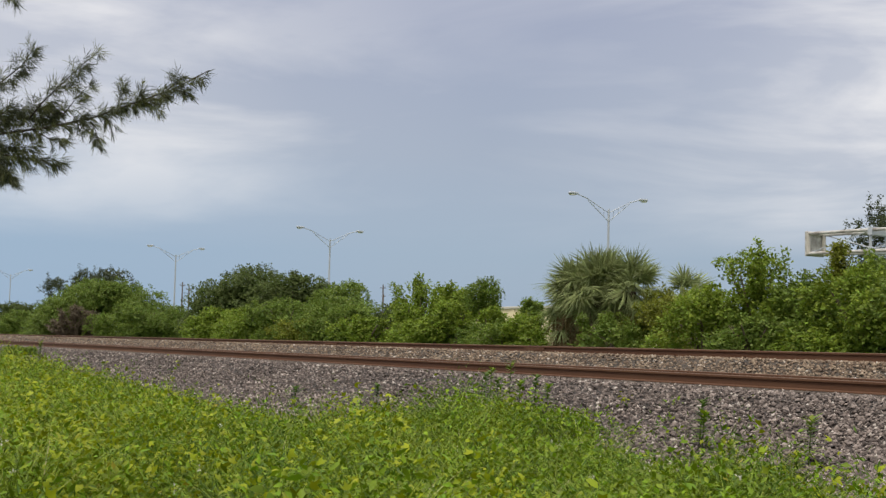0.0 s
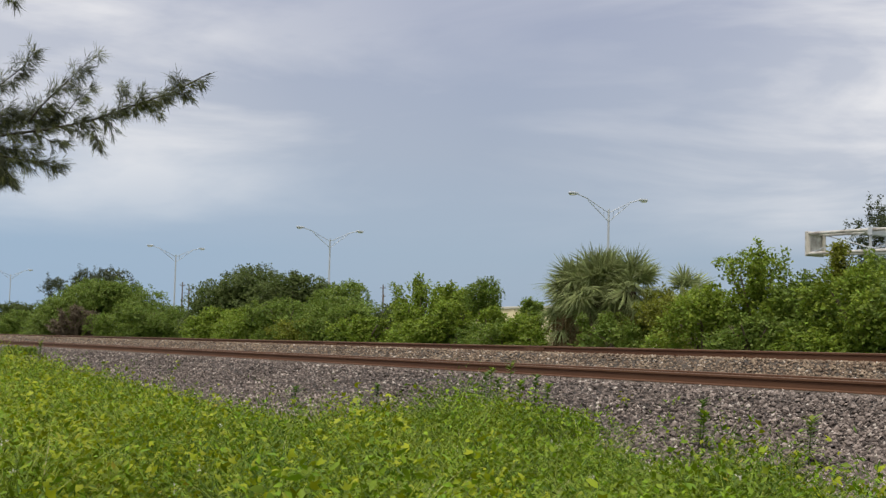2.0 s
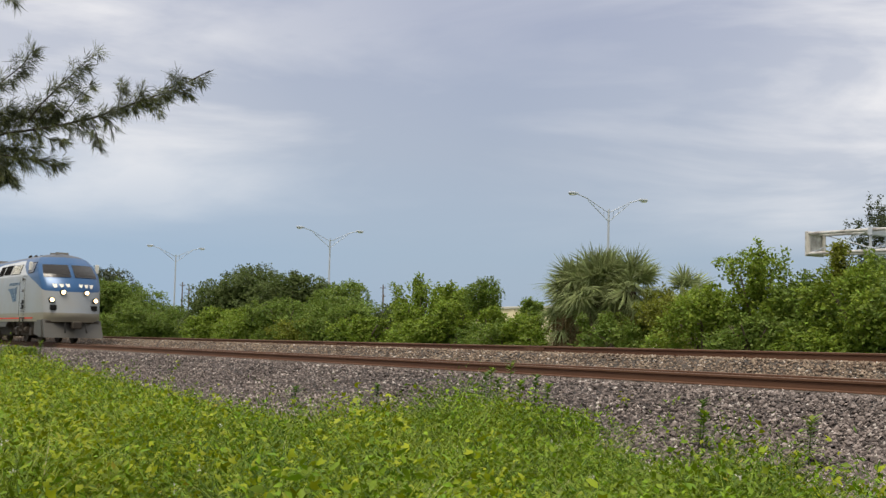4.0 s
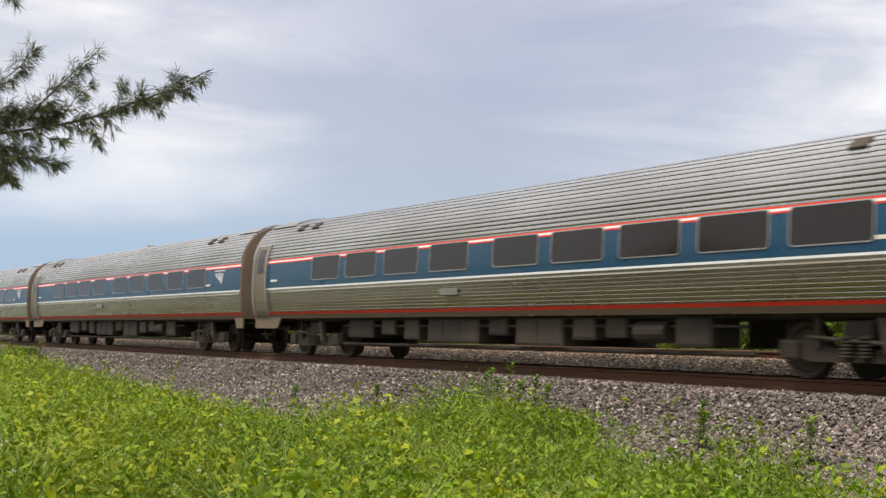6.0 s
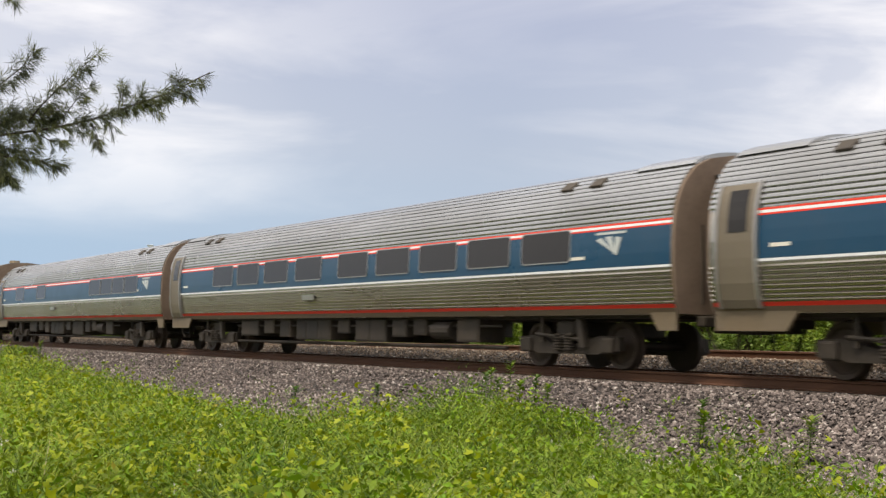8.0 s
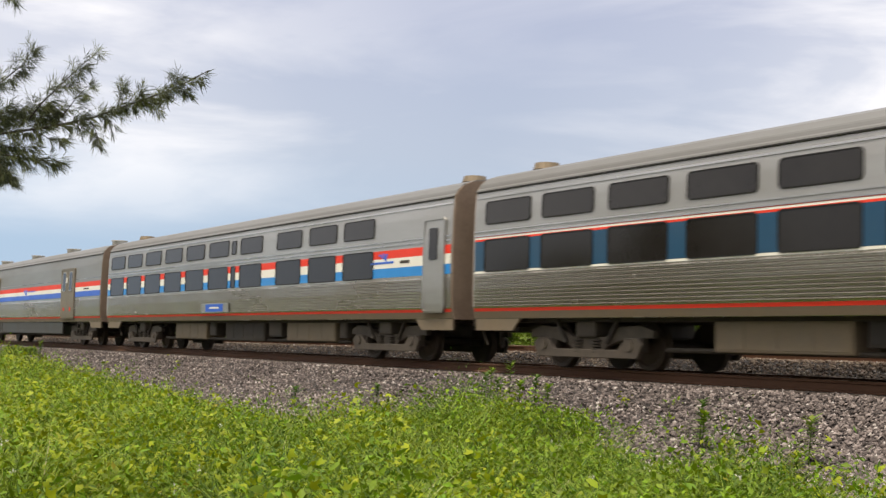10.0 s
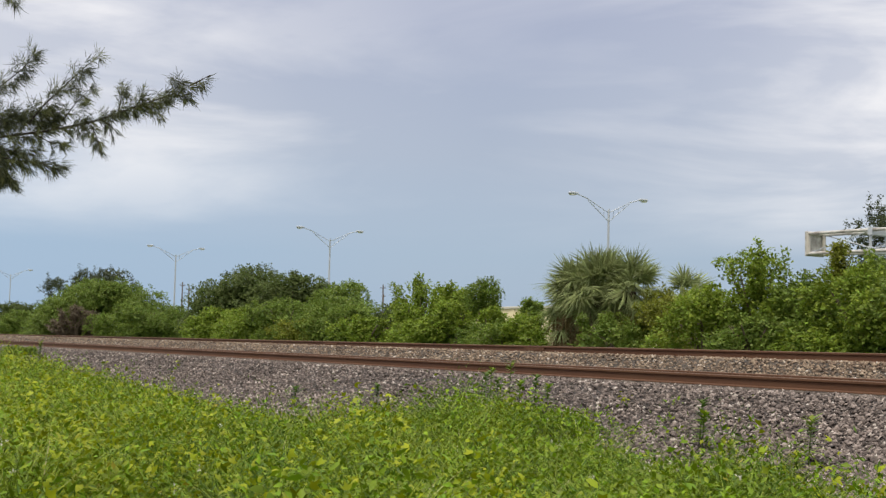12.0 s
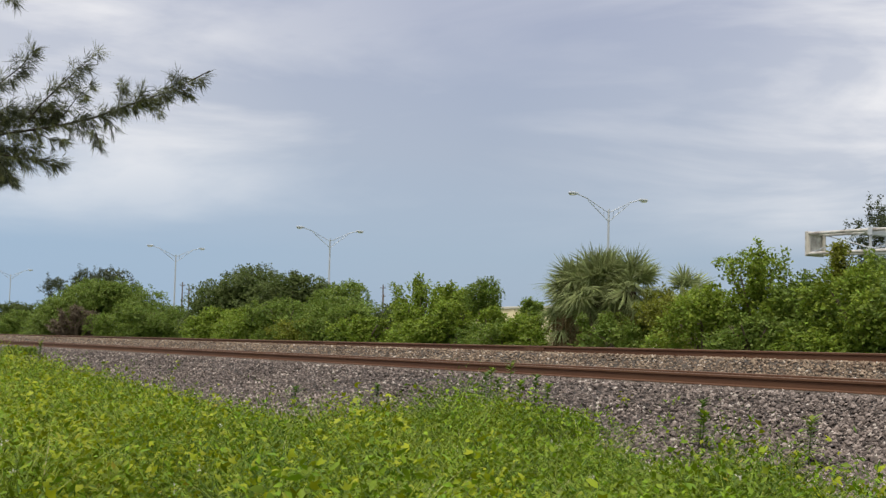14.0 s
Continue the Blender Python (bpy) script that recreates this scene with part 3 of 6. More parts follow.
def coach_truck(car, cx, half=1.29, r=0.457, outer=True):
    """Two-axle passenger truck: side frames, springs, bolster, axles and wheels."""
    bm = bmesh.new()
    box(bm, cx - 0.28, cx + 0.28, -1.2, 1.2, 0.62, 0.92, 0.04)
    t = part("truck", bm, TRUCK, car, "grimy two-axle truck")
    for s in (-1, 1):
        bm = bmesh.new()
        extrude_y(bm, [(cx - half - 0.28, 0.36), (cx - half + 0.1, 0.34), (cx - half + 0.35, 0.28), (cx + half - 0.35, 0.28), (cx + half - 0.1, 0.34), (cx + half + 0.28, 0.36), (cx + half + 0.28, 0.62), (cx + half - 0.3, 0.64), (cx + 0.45, 0.48), (cx - 0.45, 0.48), (cx - half + 0.3, 0.64), (cx - half - 0.28, 0.62)], *sorted((s * 1.02, s * 1.16)))
        part("side_frame", bm, TRUCK, t)
        for k in (-1, 1):
            bm = bmesh.new()
            box(bm, cx + k * half - 0.17, cx + k * half + 0.17, *sorted((s * 1.0, s * 1.24)), 0.30, 0.60, 0.04)
            part("axle_box", bm, TRUCK, t)
    for s in (-1, 1):
        for k in (-0.17, 0.17):
            bm = bmesh.new()
            turned(bm, (cx + k, s * 1.22), [(0.0, 0.34), (0.08, 0.34)] + [p for q in range(6) for p in ((0.118, 0.36 + q * 0.055), (0.118, 0.385 + q * 0.055), (0.075, 0.395 + q * 0.055))] + [(0.0, 0.70)])
            part("coil_spring", bm, TRUCK, t)
        bm = bmesh.new()
        extrude_y(bm, [(cx + 0.42, 0.95), (cx + 0.62, 0.95), (cx + 0.72, 0.42), (cx + 0.56, 0.42)], *sorted((s * 1.18, s * 1.30)))
        rod(bm, (cx + 0.6, s * 1.24, 0.56), (cx - 0.9, s * 1.24, 0.66), 0.035, sides=8)
        part("anchor_rod", bm, UNDER, t)
        bm = bmesh.new()
        rod(bm, (cx - 0.75, s * 1.2, 0.5), (cx - 0.75, s * 1.2, 1.0), 0.05, sides=8)
        part("damper", bm, UNDER, t)
    for k in (-1, 1):
        bm = bmesh.new()
        rod(bm, (cx + k * half, -0.8, r), (cx + k * half, 0.8, r), 0.085, sides=12)
        part("axle", bm, WHEEL, t)
        for s in (-1, 1):
            wheel(t, cx + k * half, s, r)
    return t


def underfloor(car, boxes, mat=None):
    for x0, x1, z0, z1, depth in boxes:
        for s in (-1, 1):
            bm = bmesh.new()
            box(bm, x0, x1, *sorted((s * (1.24 - depth), s * 1.24)), z0, z1, 0.025)
            eq = part("equipment_box", bm, mat or UNDER, car)
            bm = bmesh.new()
            n = max(1, int((x1 - x0) / 0.7))
            for i in range(n):
                w = (x1 - x0) / n
                box(bm, x0 + i * w + 0.05, x0 + (i + 1) * w - 0.05, *sorted((s * 1.235, s * 1.252)), z0 + 0.05, z1 - 0.05, 0.006)
            part("access_panel", bm, mat or UNDER, eq)


def car_end(car, profile, x, way, top, mat):
    """End wall with its corridor bellows, anti-climber, coupler and hoses."""
    bm = bmesh.new()
    side = [(interp(profile, z) - 0.012, z) for z in np.linspace(profile[0][1] + 0.01, profile[-1][1] - 0.01, 26)]
    shell(bm, side, *sorted((x - way * 0.03, x + way * 0.05)))
    e = part("end_wall", bm, mat, car, "dirt-brown end wall")
    bm = bmesh.new()
    for y0, y1, z0, z1 in ((-0.62, -0.46, 1.15, 3.35), (0.46, 0.62, 1.15, 3.35), (-0.62, 0.62, 3.35, 3.52), (-0.62, 0.62, 0.98, 1.15)):
        for k in range(3):
            a = x + way * (0.05 + 0.12 * k)
            box(bm, *sorted((a, a + way * 0.09)), y0, y1, z0, z1, 0.02)
    part("corridor_bellows", bm, RUBBER, e)
    bm = bmesh.new()
    box(bm, *sorted((x + way * 0.05, x + way * 0.07)), -0.44, 0.44, 1.15, 3.3)
    part("end_door", bm, mat, e)
    bm = bmesh.new()
    box(bm, *sorted((x, x + way * 0.22)), -1.0, 1.0, 0.82, 1.0, 0.02)
    for s in (-1, 1):
        rod(bm, (x + way * 0.05, s * 0.8, 0.82), (x + way * 0.2, s * 0.72, 0.42), 0.03, sides=8)
        rod(bm, (x + way * 0.1, s * 0.95, 1.2), (x + way * 0.1, s * 0.95, 2.6), 0.02, sides=6)
    part("buffer_beam", bm, TRUCK, e)
    bm = bmesh.new()
    box(bm, *sorted((x - way * 0.5, x + way * 0.30)), -0.12, 0.12, 0.72, 0.96, 0.03)
    box(bm, *sorted((x + way * 0.26, x + way * 0.44)), -0.2, 0.2, 0.70, 1.0, 0.05)
    part("coupler", bm, TRUCK, e)


def emblem(car, profile, s, cx, cz, w, h, mat, proud=0.014):
    """Three swept blades that meet at a point below, and a short bar above them."""
    for k in range(3):
        a0, a1 = -0.5 + k * 0.35, -0.5 + k * 0.35 + 0.22
        out = []
        for i in range(5):
            f = a0 + (a1 - a0) * i / 4
            out.append((cx + f * w, cz + h * (0.36 + 0.14 * math.sin((f + 0.5) * math.pi))))
        low = 0.12 + 0.06 * k
        out += [(cx + w * (low + 0.03), cz - h * (0.5 - 0.10 * (2 - k) * 0.6)), (cx + w * (low - 0.07), cz - h * (0.42 - 0.16 * (2 - k) * 0.6))]
        part("emblem_blade", pane(profile, s, out, proud, 0.008), mat, car)


def coach(u, label, windows, emblem_on=True, fleet_bar=True):
    """Tube-shaped ribbed stainless coach; x forward, origin at the middle on the rail top."""
    car = thing("passenger_coach", Matrix.Translation((u, TRACK, 0)), label, "rail coach", "ribbed coaches of the train")
    L = 12.55
    bm = bmesh.new()
    shell(bm, ribbed(AM, 1.02, 2.70, (1.22, 1.82, 0.0745), 0.032), -L, L)
    part("body", bm, STEEL, car, "ribbed stainless steel lower side")
    bm = bmesh.new()
    shell(bm, ribbed(AM, 2.705, 3.928, (2.74, 3.88, 0.094), 0.035, shape=BOARDS), -L, L)
    part("roof", bm, STEEL_ROOF, car, "ribbed stainless steel roof")
    for s in (-1, 1):
        x0 = -11.45 if s < 0 else -L
        part("blue_band", strip(AM, s, x0, L - 0.02, 1.885, 2.575), BLUE, car, "navy blue window band")
        part("white_line", strip(AM, s, x0, L - 0.02, 1.84, 1.883, 0.007), CLEAN_WHITE, car)
        for z0, z1, m in ((2.577, 2.606, RED), (2.608, 2.654, CLEAN_WHITE), (2.656, 2.692, RED)):
            part("pinstripe", strip(AM, s, x0, L - 0.02, z0, z1, 0.007), m, car)
        part("red_sill_line", strip(AM, s, -L + 0.02, L - 0.02, 1.135, 1.2, 0.006), RED, car)
        part("side_sill", strip(AM, s, -L + 0.02, L - 0.02, 1.03, 1.133, 0.005), SILL, car)
        for a in windows:
            window(car, AM, s, a, a + 1.57, 2.05, 2.64, 0.07, STEEL_SMOOTH)
        # end skirts below the sill
        for a, b, c in ((-L + 0.02, -10.75, 1), (11.85, L - 0.02, -1)):
            bm = bmesh.new()
            o = [(a, 1.06), (a, 0.74), (b - 0.25, 0.74), (b, 1.06)] if c > 0 else [(a, 1.06), (a + 0.22, 0.74), (b, 0.74), (b, 1.06)]
            extrude_y(bm, o, *sorted((s * 1.40, s * 1.45)))
            part("end_skirt", bm, SILL, car)
        if s < 0:
            d = part("side_door", strip(AM, s, -12.3, -11.5, 1.1, 3.12, 0.056, 16), DOORP, car, "dull steel vestibule door")
            part("door_window", strip(AM, s, -12.08, -11.66, 2.33, 3.02, 0.064, 8), GLASS, d)
            for a in (-12.36, -11.5):
                part("door_post", strip(AM, s, a, a + 0.06, 1.1, 3.14, 0.075, 16), STEEL_SMOOTH, d)
            if emblem_on:
                emblem(car, AM, s, 10.9, 2.28, 0.80, 0.36, FADED)
                bm = pane(AM, s, [(10.5, 2.50), (11.35, 2.50), (11.35, 2.545), (10.5, 2.545)], 0.012, 0.004)
                part("name_bar", bm, FADED, car)
            if fleet_bar:
                for a in (-11.2, 9.75):
                    part("number_bar", pane(AM, s, [(a, 2.06), (a + 0.42, 2.06), (a + 0.42, 2.12), (a, 2.12)], 0.012, 0.004), WHITE, car)
                part("notice_plate", pane(AM, s, rounded(-2.0, -1.3, 1.5, 1.64, 0.02), 0.054, 0.01), STEEL_SMOOTH, car)
    # roof gear near both ends
    for w in (-1, 1):
        bm = bmesh.new()
        o = [(interp(AM, z) * 0.99, z + 0.06) for z in np.linspace(3.64, 3.925, 8)]
        shell(bm, o, *sorted((w * 10.95, w * 12.5)))
        part("roof_cap", bm, STEEL_ROOF, car, "raised roof cover")
        for a in (9.15, 10.05):
            for s in (-1, 1):
                bm = bmesh.new()
                m = Matrix.Translation((w * a, s * 1.16, 3.545)) @ Matrix.Rotation(radians(s * -42), 4, "X")
                box(bm, -0.17, 0.17, -0.13, 0.13, -0.03, 0.06, 0.02)
                bm.transform(m)
                part("roof_vent", bm, UNDER, car)
        car_end(car, AM, w * L, w, 3.8, GRIME)
        coach_truck(car, w * 9.1)
    underfloor(car, [(-7.0, -5.7, 0.52, 0.98, 0.7), (-5.3, -4.6, 0.6, 1.0, 0.4), (-4.2, -3.5, 0.5, 1.0, 0.6), (-3.1, -1.0, 0.44, 1.0, 0.8), (-0.6, 0.1, 0.62, 1.0, 0.4), (0.4, 2.0, 0.42, 1.0, 0.8), (2.3, 3.0, 0.55, 1.0, 0.4), (3.3, 3.9, 0.6, 1.0, 0.4), (5.2, 6.1, 0.46, 1.0, 0.7)])
    bm = bmesh.new()
    rod(bm, (-7.5, -1.1, 0.36), (7.0, -1.1, 0.36), 0.04, sides=8)
    rod(bm, (4.2, -1.15, 0.72), (5.0, -1.15, 0.72), 0.2, sides=14)
    rod(bm, (-7.4, -1.18, 0.82), (6.9, -1.18, 0.82), 0.03, sides=6)
    box(bm, -12.0, 12.0, -1.2, 1.2, 0.96, 1.03)
    part("underframe", bm, TRUCK, car)
    TRAIN.append((car, u))
    return car


def tall_shell(car, upper):
    L = 12.55
    bm = bmesh.new()
    shell(bm, ribbed(VL, 0.97, 1.985, (1.22, 1.93, 0.0705), 0.030), -L, L)
    part("lower_body", bm, STEEL, car, "ribbed stainless lower side")
    bm = bmesh.new()
    shell(bm, ribbed(VL, 1.99, 3.68, None, 0.0), -L, L)
    part("upper_body", bm, upper, car, "smooth stainless upper side")
    bm = bmesh.new()
    shell(bm, [(interp(VL, z) + (0.03 if z < 3.74 else 0.0), z) for z in np.linspace(3.685, 4.189, 16)], -L, L)
    part("roof", bm, ROOF_DULL, car, "smooth dull steel roof")
    for s in (-1, 1):
        part("red_sill_line", strip(VL, s, -L + 0.02, L - 0.02, 1.12, 1.185, 0.006), RED, car)
        part("side_sill", strip(VL, s, -L + 0.02, L - 0.02, 0.98, 1.118, 0.005), SILL, car)
        part("gutter", strip(VL, s, -L, L, 3.66, 3.69, 0.03), RUBBER, car)
        for a, b, c in ((-L + 0.02, -10.9, 1), (10.9, L - 0.02, -1)):
            bm = bmesh.new()
            o = [(a, 1.0), (a, 0.72), (b - 0.3, 0.72), (b, 1.0)] if c > 0 else [(a, 1.0), (a + 0.3, 0.72), (b, 0.72), (b, 1.0)]
            extrude_y(bm, o, *sorted((s * 1.46, s * 1.52)))
            part("end_skirt", bm, SILL, car)
    for w in (-1, 1):
        car_end(car, VL, w * L, w, 4.1, GRIME)
        outside_truck(car, w * 9.1)
    bm = bmesh.new()
    box(bm, -12.0, 12.0, -1.25, 1.25, 0.9, 0.98)
    rod(bm, (-7.0, -1.1, 0.4), (7.0, -1.1, 0.4), 0.045, sides=8)
    part("underframe", bm, TRUCK, car)


def sleeper_car(u, label, tricolour):
    """Tall car with two rows of windows."""
    car = thing("sleeping_car", Matrix.Translation((u, TRACK, 0)), label, "rail coach", "tall cars of the train")
    tall_shell(car, STEEL_SMOOTH)
    starts = [-12.12, -10.12, -8.07, -5.99, -3.94, -1.89, 0.65, 3.28, 5.38, 7.40]
    for s in (-1, 1):
        if tricolour:
            for z0, z1, m in ((2.42, 2.615, RED), (2.19, 2.418, WHITE), (1.965, 2.188, BLUE_SKY)):
                part("livery_stripe", strip(VL, s, -12.5, 11.42, z0, z1, 0.006), m, car)
                part("livery_stripe", strip(VL, s, 12.3, 12.52, z0, z1, 0.006), m, car)
        else:
            part("blue_band", strip(VL, s, -12.5, 11.42, 1.97, 2.6, 0.006), BLUE, car)
            part("white_line", strip(VL, s, -12.5, 11.42, 1.92, 1.965, 0.007), WHITE, car)
            for z0, z1, m in ((2.605, 2.645, RED), (2.647, 2.685, WHITE), (2.687, 2.73, RED)):
                part("pinstripe", strip(VL, s, -12.5, 11.42, z0, z1, 0.007), m, car)
        for z0, z1 in ((2.70, 2.735), (2.80, 2.825), (3.52, 3.56)):
            part("trim_rib", strip(VL, s, -12.5, 12.5, z0, z1, 0.018), STEEL_ROOF, car)
        for a in starts:
            window(car, VL, s, a, a + 1.58, 1.97, 2.61, 0.06)
            window(car, VL, s, a, a + 1.58, 2.97, 3.42, 0.07)
        window(car, VL, s, -0.03, 0.28, 1.98, 2.6, 0.04)
        window(car, VL, s, -0.03, 0.28, 3.0, 3.38, 0.04)
        d = part("side_door", strip(VL, s, 11.45, 12.25, 1.15, 3.2, 0.042, 14), STEEL_SMOOTH, car, "steel vestibule door")
        part("door_window", pane(VL, s, rounded(11.66, 12.02, 2.3, 3.02, 0.05), 0.056, 0.012), GLASS, d)
        part("door_frame", ring(VL, s, 11.45, 12.25, 1.15, 3.2, 0.05, 0.066, 0.07, 0.05), STEEL_SMOOTH, d)
        if tricolour:
            p = part("name_plate", pane(VL, s, rounded(-1.97, -0.52, 1.25, 1.48, 0.02), 0.058, 0.02), BLUE_BRIGHT, car, "bright blue name plate")
            part("plate_backing", pane(VL, s, rounded(-2.35, -0.1, 1.22, 1.51, 0.02), 0.050, 0.02), STEEL_SMOOTH, p)
            part("writing_bar", pane(VL, s, [(-1.62, 1.34), (-0.85, 1.34), (-0.85, 1.395), (-1.62, 1.395)], 0.062, 0.004), WHITE, p)
            part("number_bar", pane(VL, s, [(10.3, 2.28), (10.75, 2.28), (10.75, 2.35), (10.3, 2.35)], 0.012, 0.004), UNDER, car)
            part("name_bar", pane(VL, s, [(8.9, 2.30), (10.0, 2.30), (10.0, 2.35), (8.9, 2.35)], 0.012, 0.004), BLUE_BRIGHT, car)
            emblem(car, VL, s, 9.5, 2.45, 0.5, 0.2, BLUE_BRIGHT, 0.012)
    underfloor(car, [(-5.7, -2.8, 0.38, 0.93, 0.6), (3.35, 6.35, 0.40, 0.95, 0.6)], SILL)
    underfloor(car, [(-2.55, -2.0, 0.5, 0.95, 0.4), (-1.2, 1.8, 0.36, 0.92, 0.6), (2.1, 3.0, 0.5, 0.95, 0.5), (6.6, 7.0, 0.5, 0.95, 0.3)])
    for a in (-11.6, 11.6):
        bm = bmesh.new()
        rod(bm, (a, -0.4, 4.18), (a, -0.4, 4.32), 0.3, 0.26, 16)
        part("roof_fan", bm, SILL, car)
    TRAIN.append((car, u))


def baggage_car(u):
    car = thing("baggage_car", Matrix.Translation((u, TRACK, 0)), "stainless baggage car with red, white and blue stripes and double doors", "rail coach")
    tall_shell(car, STEEL_WORN)
    doors = ((-6.97, -5.05), (6.9, 8.85))
    runs = ((-12.5, -7.1), (-4.95, 6.78), (8.97, 12.5))
    for s in (-1, 1):
        for a, b in runs:
            for z0, z1, m in ((2.412, 2.61, RED), (2.232, 2.41, WHITE), (2.01, 2.23, BLUE_BRIGHT)):
                part("livery_stripe", strip(VL, s, a, b, z0, z1, 0.006), m, car)
            part("seam", strip(VL, s, a, b, 2.74, 2.755, 0.008), STEEL_ROOF, car)
        for a, b in doors:
            mid = (a + b) / 2
            f = part("door_frame", ring(VL, s, a, b, 1.15, 3.2, 0.05, 0.058, 0.07, 0.03), DOORP, car, "bronze-grey door surround")
            for c, d in ((a, mid - 0.01), (mid + 0.01, b)):
                leaf = part("door_leaf", strip(VL, s, c, d, 1.15, 3.2, 0.040, 14), DOORP, car, "bronze-grey baggage door leaf")
                m2 = (c + d) / 2
                part("door_window", pane(VL, s, rounded(m2 - 0.21, m2 + 0.21, 2.30, 3.08, 0.09), 0.053, 0.012), GLASS, leaf)
                part("window_frame", ring(VL, s, m2 - 0.21, m2 + 0.21, 2.30, 3.08, 0.03, 0.060, 0.02, 0.09), STEEL_SMOOTH, leaf)
                part("door_mark", pane(VL, s, rounded(m2 - 0.10, m2 + 0.10, 1.43, 1.58, 0.05), 0.052, 0.004), RED, leaf, "small faded red mark")
            part("door_notice", pane(VL, s, rounded(mid - 0.12, mid + 0.06, 2.62, 2.86, 0.02), 0.072, 0.006), WHITE, f)
        bm = bmesh.new()
        box(bm, -6.4, 6.85, *sorted((s * 1.42, s * 1.5)), 0.44, 0.97, 0.02)
        part("side_skirt", bm, SKIRT, car, "dark grey skirt panel")
        for a in (8.2, -11.8):
            part("writing_bar", pane(VL, s, [(a + 2.0, 2.30), (a + 2.75, 2.30), (a + 2.75, 2.36), (a + 2.0, 2.36)], 0.012, 0.004), UNDER, car)
        emblem(car, VL, s, 0.45, 2.33, 0.8, 0.36, BLUE_BRIGHT, 0.012)
        part("name_bar", pane(VL, s, [(0.95, 2.38), (2.3, 2.38), (2.3, 2.43), (0.95, 2.43)], 0.012, 0.004), BLUE_BRIGHT, car)
        for a in (-4.75, 9.4):
            bm = bmesh.new()
            for k in range(3):
                rod(bm, (a - 0.2, s * 1.5, 0.45 + 0.22 * k), (a + 0.2, s * 1.5, 0.45 + 0.22 * k), 0.018, sides=6)
            for k in (-0.2, 0.2):
                rod(bm, (a + k, s * 1.5, 0.45), (a + k, s * 1.5, 1.0), 0.018, sides=6)
            part("step_iron", bm, TRUCK, car)
    for a in (-8.55, -1.95, 4.5, 11.25):
        bm = bmesh.new()
        rod(bm, (a, -0.5, 4.12), (a, -0.5, 4.30), 0.30, 0.30, 20)
        rod(bm, (a, -0.5, 4.30), (a, -0.5, 4.335), 0.34, 0.33, 20)
        part("roof_fan", bm, STEEL, car, "round steel roof ventilator")
    bm = bmesh.new()
    box(bm, -12.4, -11.5, -0.9, 0.9, 4.16, 4.27, 0.03)
    part("roof_cap", bm, SILL, car)
    TRAIN.append((car, u))


# -- locomotive
LOCO_PROFILE = [(1.46, 1.0), (1.485, 1.3), (1.497, 1.9), (1.50, 2.4), (1.494, 2.9), (1.475, 3.25), (1.32, 3.75), (1.12, 4.05), (0.8, 4.24), (0.4, 4.32), (0.0, 4.34)]


def loco_paint():
    """Silver below, blue above a scalloped line, as painted along the body; skylight is coloured in above the crease.
    """
    m = material("loco_livery", (0.28, 0.298, 0.31), 0.34, 0.15, 0.06, 20, 0.9, 0.01, (0.30, 0.285, 0.25), 0.55)
    t = m.node_tree
    b = t.nodes["Principled BSDF"]
    silver = b.inputs["Base Color"].links[0].from_socket
    co = t.nodes.new("ShaderNodeTexCoord")
    sep = t.nodes.new("ShaderNodeSeparateXYZ")
    t.links.new(co.outputs["Object"], sep.inputs[0])
    along = math_node(t, "DIVIDE", math_node(t, "ADD", sep.outputs[0], 10.6), 21.4, True)

    def at(x, z):
        return ((x + 10.6) / 21.4, (z / 5,) * 3)
    line = ramp(t, along, [at(-10.2, 3.95), at(-9.2, 3.62), at(-7.2, 3.36), at(-5.2, 3.42), at(-4.3, 3.48), at(-2.0, 3.75), at(1.0, 4.0), at(5.6, 4.05), at(6.2, 3.72), at(6.9, 3.38), at(7.5, 3.24), at(9.0, 2.82), at(9.9, 2.45), at(10.5, 2.40)])
    above = math_node(t, "GREATER_THAN", sep.outputs[2], math_node(t, "MULTIPLY", line, 5.0))
    top = math_node(t, "GREATER_THAN", sep.outputs[2], 4.12)
    blue = mix(t, top, (0.014, 0.072, 0.185), (0.045, 0.05, 0.06))
    low = math_node(t, "LESS_THAN", sep.outputs[2], 1.42)
    base = mix(t, low, silver, (0.24, 0.215, 0.165))
    # paler above the crease: skylight on the tilted panel, put into its colour
    skylit = math_node(t, "GREATER_THAN", sep.outputs[2], 3.27)
    base = mix(t, skylit, base, (0.46, 0.475, 0.49))
    t.links.new(mix(t, above, base, blue), b.inputs["Base Color"])
    return m


NOSE = 0.62      # how far the middle of the nose stands before its corners


def loco_side(x, z):
    """Half width of the locomotive body, narrowing at the nose."""
    w = interp(LOCO_PROFILE, z)
    if x > 8.0:
        w *= 1 - 0.13 * ((x - 8.0) / 2.1) ** 2
    return w


def loco_nose(z):
    """How far forward the nose reaches at a height."""
    return float(np.interp(z, [0.3, 1.0, 1.3, 2.6, 3.0, 3.35, 3.8, 4.15, 4.34], [9.9, 9.95, 10.05, 9.75, 9.45, 9.1, 8.5, 7.9, 7.3]))


